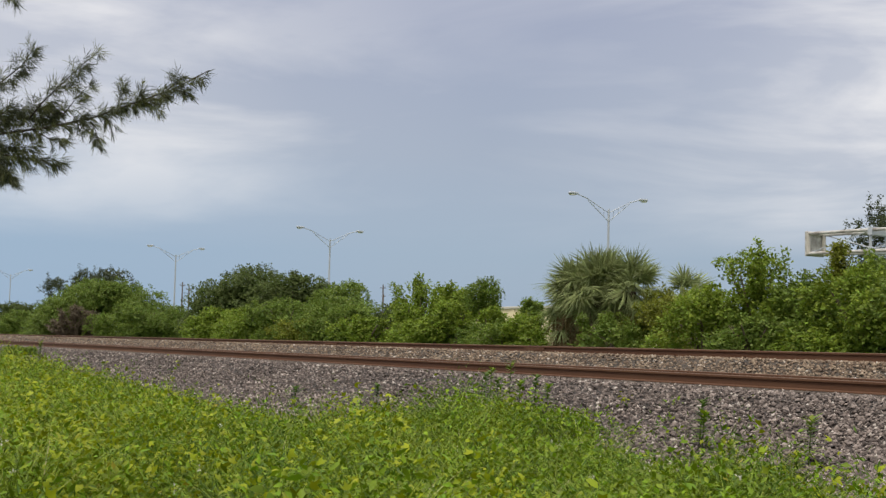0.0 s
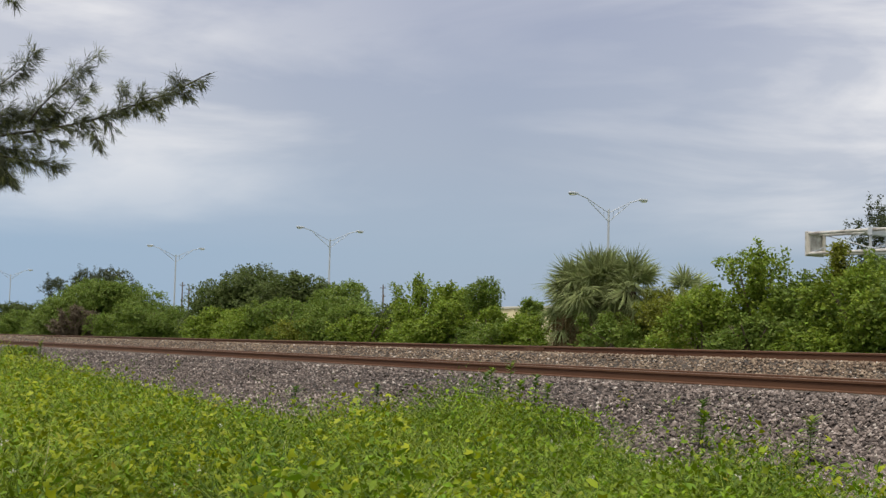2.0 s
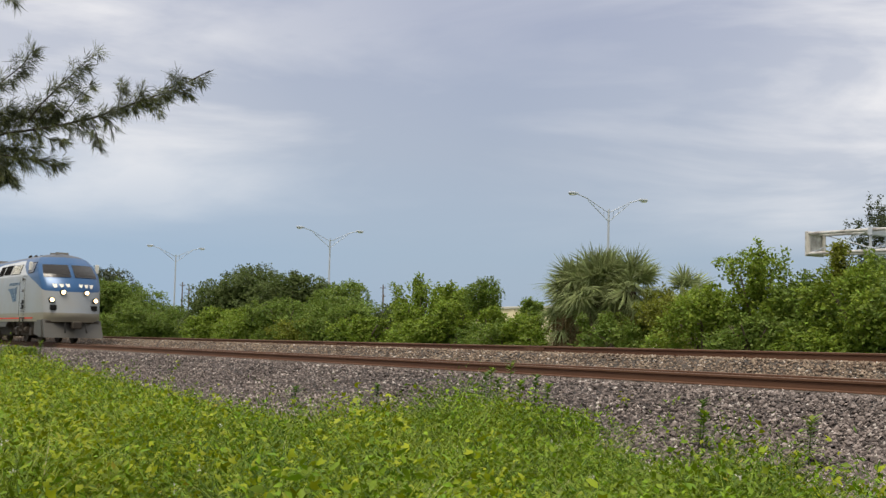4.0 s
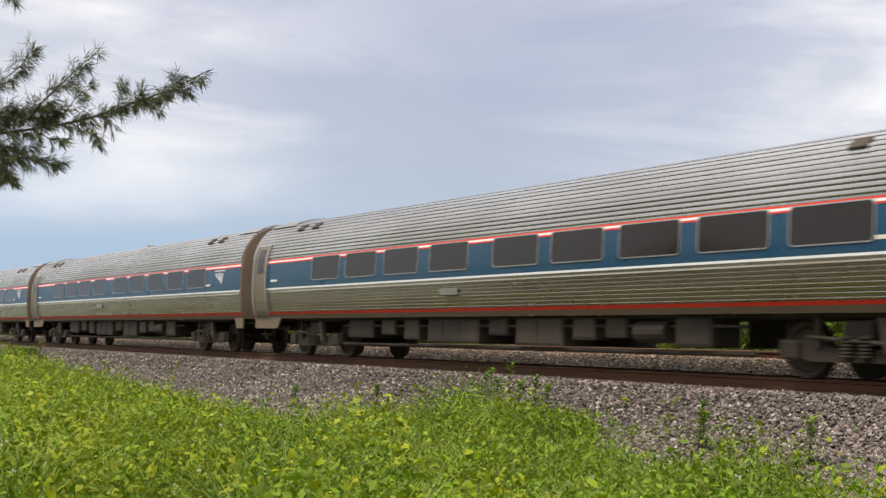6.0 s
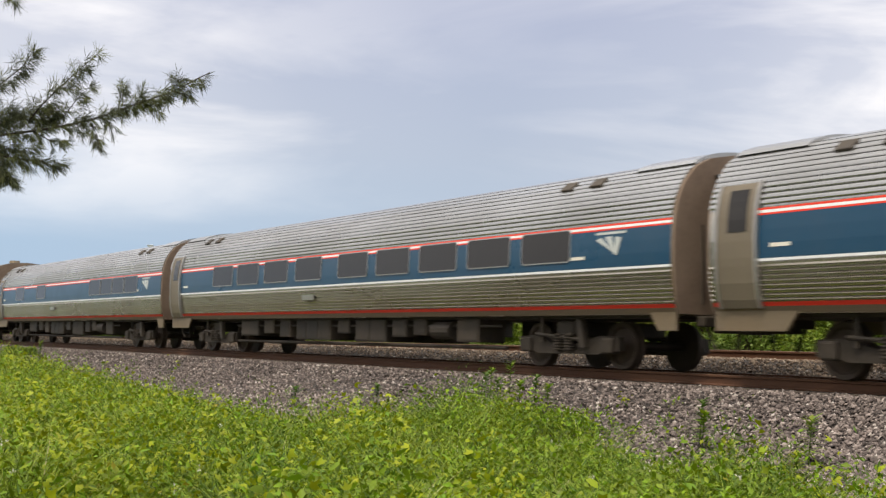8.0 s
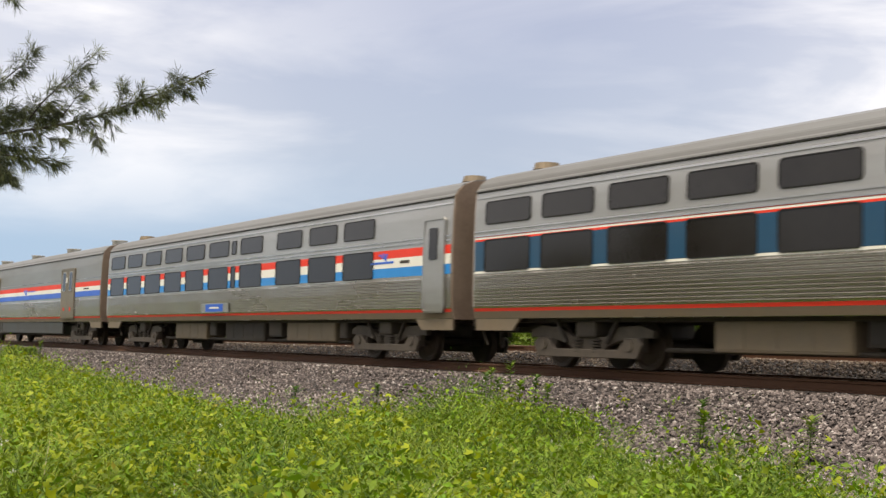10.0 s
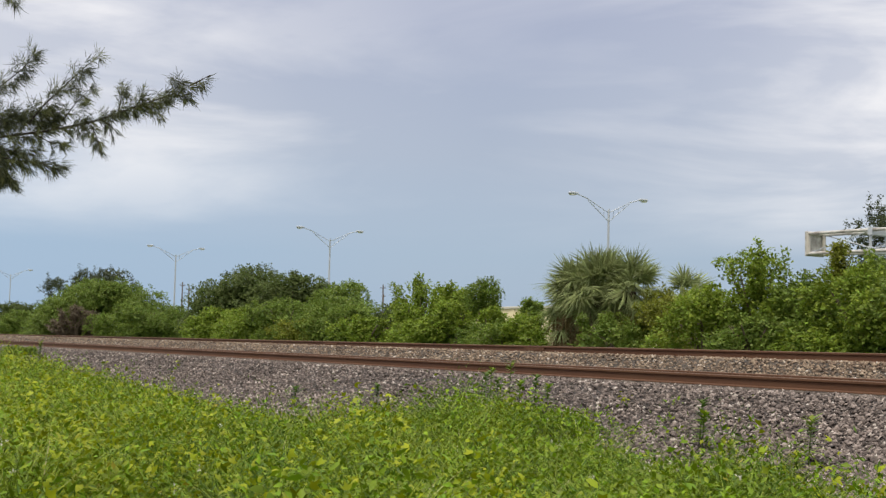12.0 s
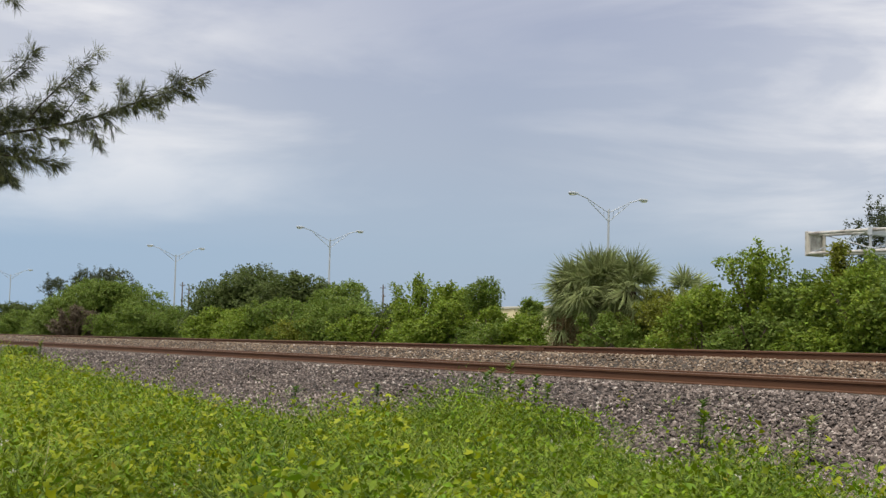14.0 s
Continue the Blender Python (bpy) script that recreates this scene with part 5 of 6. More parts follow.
def bush(x, y, top, width, tone, label, seed, shoots=0, leaf=0.17, kind="shrub", base=0.0, gap=0.0, trunk=False):
    """Stems and a crown of many leaf tufts over uneven lobes. width across, top above the rail."""
    rng = np.random.default_rng(seed)
    leaf *= 0.66
    ground = terrain(y)
    h, r = top - ground, width / 2
    b = thing(kind, Matrix.Translation((x, y, ground - 0.05)), label, kind, "shrubs along the line" if kind == "shrub" else "trees behind the line")
    if tone in ("pine", "dusk"):
        gap = 0.5
    bm = bmesh.new()
    for k in range(4 if not trunk else 2):
        a = rng.uniform(0, 6.28)
        tip = (math.cos(a) * r * 0.5, math.sin(a) * r * 0.5, h * 0.75)
        mid = (tip[0] * 0.35, tip[1] * 0.35, h * 0.4)
        rod(bm, (0.05 * k, 0.03 * k, 0), mid, 0.06 + 0.015 * h, 0.05, 7)
        rod(bm, mid, tip, 0.05, 0.015, 6)
    part("trunk", bm, BARK, b)
    lobes = []
    count = int((7 + 3.2 * r * h ** 0.5) * (1.5 if tone == "dusk" else 1.0))
    for k in range(count):
        a, q = rng.uniform(0, 6.28), rng.uniform(0, 1) ** 0.5
        lift = rng.uniform(base, 1)
        reach = math.sqrt(max(0.05, 1 - max(0, (lift - 0.35) / 0.72) ** 2))
        size = rng.uniform(0.26, 0.42) * min(r, h * 0.8) * (0.62 if tone == "dusk" else 1.0)
        lobes.append((math.cos(a) * q * (r - size * 0.7) * reach, math.sin(a) * q * (r - size * 0.7) * reach, max(size * 0.5, lift * (h - size * 0.85)), size))
    lobes.append((0, 0, h - 0.32 * min(r, h), 0.32 * min(r, h)))
    chunks = []
    for lx, ly, lz, size in lobes:
        n = int(max(12, 40 * (size / 0.7) ** 2 / (leaf / 0.17) ** 1.7 * (1 - gap)))
        d = unit(rng, n)
        d[:, 2] = np.where(d[:, 2] < -0.55, -d[:, 2], d[:, 2])
        rad = size * (rng.uniform(0.72, 1.12, n) + 0.18 * np.sin(d[:, 0] * 7 + seed) * np.cos(d[:, 1] * 6))
        c = np.array([lx, ly, lz]) + d * rad[:, None]
        c[:, 2] = np.maximum(c[:, 2], 0.05)
        chunks.append(rosettes(rng, c, d, 10, leaf))
        n2 = n // 5
        d2 = unit(rng, n2)
        c2 = np.array([lx, ly, lz]) + d2 * (size * rng.uniform(0.2, 0.7, n2))[:, None]
        chunks.append(rosettes(rng, np.maximum(c2, [-99, -99, 0.05]), d2, 5, leaf * 1.4))
    for k in range(shoots):
        # leading shoots that stand out of the crown, each with its own leaves
        a, q = rng.uniform(0, 6.28), rng.uniform(0, 0.85)
        sx, sy = math.cos(a) * q * r, math.sin(a) * q * r
        z1 = h * rng.uniform(0.86, 1.1) * (1 - 0.25 * q * q)
        n = 18
        f = np.linspace(0, 1, n)
        zz = z1 * (0.66 + 0.34 * f)
        c = np.stack([sx * (0.9 + 0.12 * f) + rng.normal(0, 0.05, n), sy * (0.9 + 0.12 * f) + rng.normal(0, 0.05, n), zz], 1)
        o = np.stack([rng.normal(0, 0.5, n), rng.normal(0, 0.5, n), np.full(n, 0.9)], 1)
        chunks.append(rosettes(rng, c, o, 9, leaf * 1.05, 0.75))
    crown = leaf_mesh("crown", chunks, FOLIAGE[tone], b)
    # let the crown reach the height and width asked for
    co = np.array([v.co for v in crown.data.vertices])
    lo, hi = np.percentile(co[:, 2], 0.2), np.percentile(co[:, 2], 99.7)
    wide = np.percentile(np.abs(co[:, :2]), 98.5)
    crown.scale = (r / wide, r / wide, h / hi)
    return b


S1, S2, S3 = "dense leafy green shrub beside the railway", "tall bright green shrub with upright shoots", "low spreading olive-green shrub by the ballast"
SHRUBS = [
    # x, y, top, width, tone, label, shoots, leaf
    (-88.21, 24.6, 2.5, 3.0, "dead", "half-dead brown shrub among the green ones", 4, 0.2), (-131, 30.0, 3.5, 7.0, "dark", S1, 0, 0.26), (-121, 29.0, 2.6, 6.0, "mid", S1, 3, 0.24), (-112, 30.0, 2.9, 7.0, "mid", S3, 0, 0.24), (-104, 29.0, 2.3, 7.0, "dark", S3, 0, 0.22),
    (-92, 28.5, 4.5, 11.0, "mid", "broad rounded green shrub beside the railway", 0, 0.22), (-84, 27.5, 2.8, 6.0, "mid", S1, 0, 0.2),
    (-80.5, 30.5, 1.8, 2.4, "dark", S1, 0, 0.2), (-66, 27.5, 2.2, 5.4, "fresh", S1, 3, 0.2), (-70, 28.5, 2.0, 4.0, "fresh", S1, 2, 0.2), (-60, 27.8, 2.6, 5.6, "mid", S1, 4, 0.2),
    (-54, 28.3, 2.6, 4.6, "mid", S1, 4, 0.19), (-49.5, 28.4, 2.2, 3.4, "dark", S1, 2, 0.18), (-46.2, 27.7, 3.3, 3.0, "fresh", S2, 9, 0.18), (-44.0, 27.9, 2.9, 3.0, "fresh", S2, 9, 0.18), (-41.2, 27.7, 3.1, 1.9, "mid", S2, 12, 0.17), (-42.6, 27.2, 2.2, 3.0, "fresh", S1, 4, 0.17), (-40.0, 27.3, 1.9, 2.4, "fresh", S1, 3, 0.17), (-51.5, 27.2, 2.1, 4.0, "mid", S1, 4, 0.18),
    (-39.2, 28.6, 2.3, 1.3, "mid", S2, 4, 0.17), (-36.8, 26.6, 1.6, 3.0, "fresh", S3, 3, 0.16), (-24.4, 27.4, 2.3, 3.4, "dark", S1, 2, 0.17), (-22.4, 26.8, 2.0, 3.4, "mid", S1, 2, 0.17), (-49.0, 26.7, 1.6, 4.2, "fresh", S3, 0, 0.17), (-43.0, 26.5, 1.5, 4.0, "fresh", S3, 0, 0.17), (-56.0, 26.9, 1.5, 4.4, "olive", S3, 0, 0.18), (-38.0, 26.4, 1.35, 3.2, "mid", S3, 0, 0.16),
    (-62.5, 26.8, 1.7, 4.0, "fresh", S3, 0, 0.18), (-30.6, 25.6, 1.55, 2.9, "mid", S3, 0, 0.16), (-30.0, 27.2, 2.35, 3.3, "olive", S3, 0, 0.12), (-28.0, 26.5, 2.15, 2.6, "olive", S3, 0, 0.12),
    (-25.1, 26.2, 3.5, 2.7, "fresh", "large bright green shrub beside the railway", 6, 0.17), (-26.3, 25.4, 2.3, 3.0, "fresh", S1, 0, 0.16), (-23.4, 26.6, 2.65, 3.2, "mid", S1, 3, 0.16), (-21.4, 26.2, 2.75, 3.4, "fresh", S1, 2, 0.16),
    (-23.0, 27.2, 3.5, 0.9, "olive", "thin twiggy shrub in front of the sign gantry", 3, 0.15), (-24.3, 25.2, 1.5, 2.6, "mid", S3, 0, 0.16), (-22.0, 27.6, 3.1, 3.0, "mid", S2, 6, 0.16), (-18.6, 26.4, 2.9, 3.6, "mid", S1, 0, 0.17), (-54.86, 12.8, -0.06, 2.0, "mid", "small leafy shrub at the ballast edge", 3, 0.15),
]
for i, (x, y, top, width, tone, label, shoots, leaf) in enumerate(SHRUBS):
    bush(x, y, top, width, tone, label, 40 + i, shoots + 6, leaf)
TREES = [(-153.0, 40.0, 7.5, 5.2, "dusk", "dark feathery tree behind the shrubs"), (-140.5, 40.0, 8.1, 4.6, "dusk", "dark feathery tree behind the shrubs"), (-134.5, 40.5, 7.6, 3.4, "dusk", "dark feathery tree behind the shrubs"), (-130.0, 40.0, 7.6, 5.4, "dusk", "dark feathery tree behind the shrubs"),
         (-75.5, 32.5, 5.05, 8.2, "dark", "spreading dark green tree with an open top"), (-70.0, 33.0, 4.5, 6.0, "dark", "spreading dark green tree with an open top"), (-53.0, 67.0, 10.4, 5.2, "dusk", "grey-green feathery tree behind the sign gantry"), (-64.5, 33.5, 3.9, 4.5, "mid", "small green tree behind the shrubs")]
for i, (x, y, top, width, tone, label) in enumerate(TREES):
    bush(x, y, top, width, tone, label, 90 + i, 5, 0.24, "tree", 0.15, 0.25, True)


# trees behind the viewer, which the coach windows mirror
for i, (x, y, top, width) in enumerate(((-58, -16, 6.0, 9.0), (-44, -13, 7.5, 8.0), (-33, -15, 5.2, 7.0), (-21, -12, 8.2, 8.5), (-2, -14, 7.2, 9.0), (12, -12, 6.4, 8.0), (26, -15, 7.5, 9.0))):
    bush(x, y, top, width, "dark", "dark green tree on the viewer's side of the line", 190 + i, 3, 1.1, "tree", 0.15, 0.2, True)


def far_woods():
    """Low line of distant trees that closes the view."""
    rng = np.random.default_rng(8)
    chunks = []
    n = 5200
    x = rng.uniform(-420, 40, n)
    y = rng.uniform(150, 175, n)
    top = 4.2 + 1.6 * np.sin(x * 0.11) + 1.0 * np.sin(x * 0.37 + 1) + rng.normal(0, 0.5, n)
    z = rng.uniform(0, 1, n) ** 0.5 * top
    c = np.stack([x, y, z], 1)
    o = np.stack([rng.normal(0, 0.4, n), np.full(n, -0.7), rng.uniform(0, 0.8, n)], 1)
    chunks.append(rosettes(rng, c, o, 5, 1.1))
    tagged(leaf_mesh("far_woods", chunks, FOLIAGE["dark"]), "distant low line of dark trees", "woods", kind="stuff")


far_woods()


def fan_frond(rng, length, radius, droop):
    """One fan leaf: stalk along +x, leaflets spread in a drooping fan."""
    chunks = []
    n = 40
    ang = np.linspace(-2.1, 2.1, n) + rng.normal(0, 0.04, n)
    p = np.tile(np.array([[length, 0, 0]]), (n, 1))
    way = np.stack([np.cos(ang), np.sin(ang), 0.12 + 0.2 * np.cos(ang * 2)], 1)
    up = np.tile(np.array([[0.1, 0, 1.0]]), (n, 1)) + rng.normal(0, 0.3, (n, 3))
    ln = radius * (0.78 + 0.22 * np.cos(ang)) * rng.uniform(0.8, 1.12, n)
    chunks.append(blades(rng, p, way, up, ln, np.full(n, 0.036), droop))
    # the stalk as a narrow blade
    chunks.append(blades(rng, np.array([[0.0, 0, 0]]), np.array([[1.0, 0, 0]]), np.array([[0, 0, 1.0]]), np.array([length * 1.1]), np.array([0.06]), 0.0))
    return chunks


PALM = leafy("palm_fan_green", (0.30, 0.35, 0.15), 0.6)
PALM_DEAD = leafy("dry_palm_brown", (0.27, 0.19, 0.10), 0.6)


def palm(x, y, heads, label, seed):
    rng = np.random.default_rng(seed)
    b = thing("fan_palm", Matrix.Translation((x, y, terrain(y) - 0.05)), label, "palm tree", "fan palms")
    for hx, hy, hz, reach, count, dead in heads:
        bm = bmesh.new()
        rod(bm, (hx * 0.8, hy * 0.8, 0), (hx, hy, hz), 0.17, 0.14, 10)
        for k in range(24):
            a, z = rng.uniform(0, 6.28), rng.uniform(0.2, hz)
            rod(bm, (hx * 0.9 + 0.13 * math.cos(a), hy * 0.9 + 0.13 * math.sin(a), z), (hx * 0.9 + 0.24 * math.cos(a), hy * 0.9 + 0.24 * math.sin(a), z + 0.2), 0.04, 0.015, 5)
        part("trunk", bm, BARK, b)
        green, dry = [], []
        for k in range(count + dead):
            az = rng.uniform(0, 2 * math.pi)
            el = rng.uniform(-0.75, 1.35) if k < count else rng.uniform(-1.35, -0.75)
            m = np.array(Matrix.Rotation(az, 3, "Z") @ Matrix.Rotation(-el, 3, "Y") @ Matrix.Rotation(rng.normal(0, 0.5), 3, "X"))
            for v, q in fan_frond(rng, reach * rng.uniform(0.5, 0.75), reach * rng.uniform(0.55, 0.75), 0.42 + 0.38 * (el < 0.4)):
                w = v @ m.T + np.array([hx, hy, hz])
                w[..., 2] = np.maximum(w[..., 2], 0.04)
                (green if k < count else dry).append((w, q))
        leaf_mesh("fronds", green, PALM, b)
        if dry:
            leaf_mesh("dead_fronds", dry, PALM_DEAD, b, "dry brown hanging fronds")


palm(-32.6, 26.6, [(0.0, 0.0, 2.3, 1.3, 95, 6), (-1.0, -0.2, 1.75, 0.98, 34, 50), (-0.95, -0.35, 1.25, 0.95, 8, 60), (1.35, 0.3, 2.3, 1.05, 52, 4), (-0.8, -0.3, 2.15, 1.15, 44, 6)], "clump of cabbage palms with drooping fan leaves", 5)
palm(-31.2, 29.2, [(0.0, 0.0, 2.2, 0.95, 22, 3)], "small fan palm behind the shrubs", 6)

# -- weeds on the verge
WEED = {
    "broad": leafy("broad_weed_leaves", (0.168, 0.258, 0.010), 0.85, 0.26),
    "lime": leafy("lime_weed_leaves", (0.285, 0.335, 0.010), 0.4, 0.26),
    "deep": leafy("deep_green_weed_leaves", (0.085, 0.155, 0.018), 0.7, 0.26),
    "grass": leafy("verge_grass_blades", (0.195, 0.27, 0.028), 0.8, 0.26),
    "dry": leafy("dry_weed_stalks", (0.38, 0.36, 0.18), 0.5, 0.26),
    "flower": leafy("pale_weed_flowers", (0.80, 0.76, 0.66), 0.2),
    "amber": leafy("yellowed_weed_leaves", (0.33, 0.31, 0.02), 0.4, 0.26),
}


def field(rng, n, near=5.5, far=62.0):
    """Places in the verge, thinning with distance."""
    out = []
    while len(out) < n:
        m = n * 3
        d = near * (far / near) ** (rng.random(m) ** 1.25)
        a = np.radians(rng.uniform(-82, -33, m))
        x, y = np.sin(a) * d, np.cos(a) * d
        ok = y < verge_edge(x)
        out.extend(np.stack([x, y], 1)[ok].tolist())
    # the verge goes on to both sides and round the viewer, more thinly
    m = n
    d = 2.6 * (26 / 2.6) ** rng.random(m)
    a = np.radians(rng.uniform(-175, 60, m))
    x, y = np.sin(a) * d, np.cos(a) * d
    inside = (a > radians(-82)) & (a < radians(-33)) & (d > near)
    ok = (y < verge_edge(x)) & ~inside
    return np.concatenate([np.array(out[:n]), np.stack([x, y], 1)[ok][:int(n * 0.16)]])


def patchy(p, scale, off):
    return np.array([noise.noise((a * scale, b * scale, off)) for a, b in p])


TERR_Y = np.array([-30.0, 8.5, 10.6, 12.3, 14.35, 18.0])
TERR_Z = np.array([-1.1, -1.08, -0.98, -0.74, -0.25, -0.21])


def weed_height(p):
    h = 0.40 + 0.30 * patchy(p, 0.45, 2.0) + 0.40 * patchy(p, 1.1, 5.0) + 0.30 * patchy(p, 2.6, 7.0)
    h += 0.25 * np.clip((-30 - p[:, 0]) / 15, 0, 1)
    h += 0.26 * np.exp(-(((p[:, 0] + 15.9) / 1.4) ** 2 + ((p[:, 1] - 11.1) / 1.6) ** 2))
    edge = np.clip((verge_edge(p[:, 0]) - p[:, 1]) / 0.9, 0.35, 1)
    return np.clip(h, 0.10, 1.05) * edge


def weed_stuff(name, mat, plants, per, leaf, slim, label, seed, keep=None, upright=0.3, bulge=400, shape="chip", tall=1.0):
    """Leafy plants: leaves up the stem of each, larger and more open at the top."""
    rng = np.random.default_rng(seed)
    p = field(rng, plants)
    # a thicker stand where the verge bulges on to the ballast
    p = np.concatenate([p, rng.normal((-15.9, 11.0), (1.05, 0.7), (bulge, 2))])
    if keep:
        p = p[keep(p, rng)]
    h = weed_height(p) * rng.uniform(0.45, 1.25, len(p)) * tall
    z0 = np.interp(p[:, 1], TERR_Y, TERR_Z)
    n = len(p) * per
    k = np.tile(np.linspace(0.30, 1.0, per), len(p)) + rng.normal(0, 0.05, n)
    lean = np.repeat(rng.normal(0, 0.12, (len(p), 2)), per, 0)
    b = np.repeat(np.c_[p, z0], per, 0)
    H = np.repeat(h, per)
    c = b + np.c_[lean * (k * H)[:, None] + rng.normal(0, 0.055, (n, 2)), k * H]
    az = rng.uniform(0, 6.28, n)
    way = np.stack([np.cos(az), np.sin(az), rng.normal(upright, 0.6, n)], 1)
    dist = np.repeat(np.hypot(p[:, 0], p[:, 1]), per)
    ln = leaf * rng.uniform(0.5, 1.35, n) * np.clip(0.8 + dist / 60, 0.8, 1.6)
    up = np.c_[rng.normal(0, 0.75, (n, 2)), np.ones(n)]
    c = c + way * (ln * 0.25)[:, None]
    if shape == "lobed":
        v, q = lobed(rng, c, way, up, ln)
    elif shape == "blade":
        v, q = blades(rng, c, way, up, ln, ln * slim * rng.uniform(0.75, 1.25, n), 0.3)
    else:
        v, q = chips(c, way, up, ln, ln * slim * rng.uniform(0.75, 1.25, n))
    return tagged(leaf_mesh(name, [(v, q)], mat), label, "weeds", kind="stuff")


def in_patch(scale, off, level, west=0.0):
    """Keeps the plants of some patches; west: how much commoner they are towards that end of the verge."""
    return lambda p, r: patchy(p, scale, off) + r.normal(0, 0.07, len(p)) + west * np.clip(-p[:, 0] / np.maximum(p[:, 1], 0.5) - 1.7, -0.6, 1.0) > level


weed_stuff("broadleaf_weeds", WEED["broad"], 14500, 11, 0.066, 0.5, "bright green broad-leaved weeds covering the verge", 21)
weed_stuff("large_leaf_weeds", WEED["broad"], 3000, 6, 0.10, 0.46, "bright green weeds with large pointed leaves", 27, keep=in_patch(0.7, 17.0, 0.02), shape="blade", bulge=60)
weed_stuff("lime_vine", WEED["lime"], 10500, 7, 0.064, 0.66, "yellow-green lobed vine leaves sprawling over the weeds", 22, keep=in_patch(0.75, 9.0, 0.16, 0.25), shape="lobed", tall=1.12, bulge=60)
weed_stuff("fine_leaf_weeds", WEED["deep"], 11500, 20, 0.055, 0.22, "fine-leaved deep green weeds on the verge", 23, keep=in_patch(0.6, 4.0, -0.06, -0.06), upright=0.7, tall=1.2)
weed_stuff("yellowed_weeds", WEED["amber"], 1500, 6, 0.06, 0.6, "yellowed leaves in patches of the verge", 28, keep=in_patch(0.8, 31.0, 0.30, 0.05), bulge=0)


def grass_stuff():
    rng = np.random.default_rng(24)
    p = field(rng, 46000)
    z0 = np.interp(p[:, 1], TERR_Y, TERR_Z)
    h = weed_height(p) * rng.uniform(0.6, 1.45, len(p))
    az = rng.uniform(0, 6.28, len(p))
    way = np.stack([np.cos(az) * 0.4, np.sin(az) * 0.4, np.ones(len(p))], 1)
    up = np.stack([np.cos(az), np.sin(az), np.full(len(p), 0.2)], 1)
    v, q = blades(rng, np.c_[p, z0], way, up, h * 1.1, np.clip(0.005 + 0.0005 * np.hypot(p[:, 0], p[:, 1]), 0.007, 0.025), -0.45)
    tagged(leaf_mesh("verge_grass", [(v, q)], WEED["grass"]), "thin green grass blades among the weeds", "grass", kind="stuff")
    # pale stalks and small flowers
    p = field(rng, 1500)
    z0 = np.interp(p[:, 1], TERR_Y, TERR_Z)
    h = weed_height(p) * rng.uniform(0.9, 1.3, len(p))
    az = rng.uniform(0, 6.28, len(p))
    way = np.stack([np.cos(az) * 0.3, np.sin(az) * 0.3, np.ones(len(p))], 1)
    v, q = blades(rng, np.c_[p, z0], way, np.stack([np.cos(az), np.sin(az), 0 * az], 1), h, np.full(len(p), 0.010), -0.5)
    tagged(leaf_mesh("dry_stalks", [(v, q)], WEED["dry"]), "dry straw-coloured stalks in the weeds", "weeds", kind="stuff")
    p = field(rng, 170)
    p = p[(patchy(p, 0.6, 13.0) > -0.05) & (np.hypot(p[:, 0], p[:, 1]) > 8.0)]
    z0 = np.interp(p[:, 1], TERR_Y, TERR_Z)
    c = np.c_[p, z0 + weed_height(p) * rng.uniform(0.95, 1.1, len(p))]
    f = rosettes(rng, c, np.tile([[0, 0, 1.0]], (len(c), 1)), 8, 0.026, 0.8)
    tagged(leaf_mesh("weed_flowers", [f], WEED["flower"]), "tiny white flowers on the weeds", "flowers", kind="stuff")


grass_stuff()


def tall_weed(x, y, h, tone, label, seed, leaf=0.17, per=38):
    """A single upright weed on its stem."""
    rng = np.random.default_rng(seed)
    b = thing("tall_weed", Matrix.Translation((x, y, float(np.interp(y, TERR_Y, TERR_Z)) - 0.02)), label, "weed", "tall weeds on the verge")
    bm = bmesh.new()
    rod(bm, (0, 0, 0), (0.03, 0.02, h), 0.010, 0.004, 6)
    part("stem", bm, WEED["deep"], b)
    k = np.linspace(0.25, 1.0, per)
    az = np.arange(per) * 2.4 + rng.normal(0, 0.3, per)
    way = np.stack([np.cos(az), np.sin(az), 0.2 + 0.9 * k ** 3], 1)
    ln = leaf * (1.15 - 0.35 * k) * rng.uniform(0.8, 1.2, per)
    v, q = blades(rng, np.stack([0.03 * k, 0.02 * k, k * h], 1), way, np.tile([[0, 0, 1.0]], (per, 1)), ln, ln * 0.45, 0.3)
    leaf_mesh("leaves", [(v, q)], WEED[tone], b)


for i, (x, y, h, tone) in enumerate([(-17.9, 12.2, 0.78, "broad"), (-17.4, 12.0, 0.66, "deep"), (-16.9, 12.1, 0.60, "broad"), (-17.2, 11.6, 0.8, "deep"), (-17.6, 12.4, 0.85, "broad"), (-17.0, 12.5, 0.62, "deep"), (-16.4, 12.3, 0.55, "broad"), (-12.0, 11.5, 0.62, "deep"), (-11.8, 11.35, 0.5, "broad"), (-10.0, 11.3, 0.55, "grass"),
                                     (-20.5, 11.4, 0.5, "deep"), (-50.0, 12.6, 0.8, "broad"), (-48.5, 12.2, 0.75, "deep"), (-10.4, 10.4, 0.38, "lime"), (-9.6, 10.6, 0.3, "lime"), (-23.0, 10.9, 0.42, "deep")]):
    tall_weed(x, y, h, tone, "upright leafy weed growing at the ballast edge", 300 + i)

# -- needle tree whose limb hangs into the view
NEEDLE = leafy("casuarina_needles", (0.115, 0.13, 0.075), 0.7)
NEEDLE_FRESH = leafy("fresh_casuarina_needles", (0.20, 0.22, 0.09), 0.6)


def spine(points, n):
    pts = np.array(points, float)
    s = np.r_[0, np.cumsum(np.linalg.norm(np.diff(pts, axis=0), axis=1))]
    t = np.linspace(0, s[-1], n)
    return np.stack([np.interp(t, s, pts[:, k]) for k in range(3)], 1)


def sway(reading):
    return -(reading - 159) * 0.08


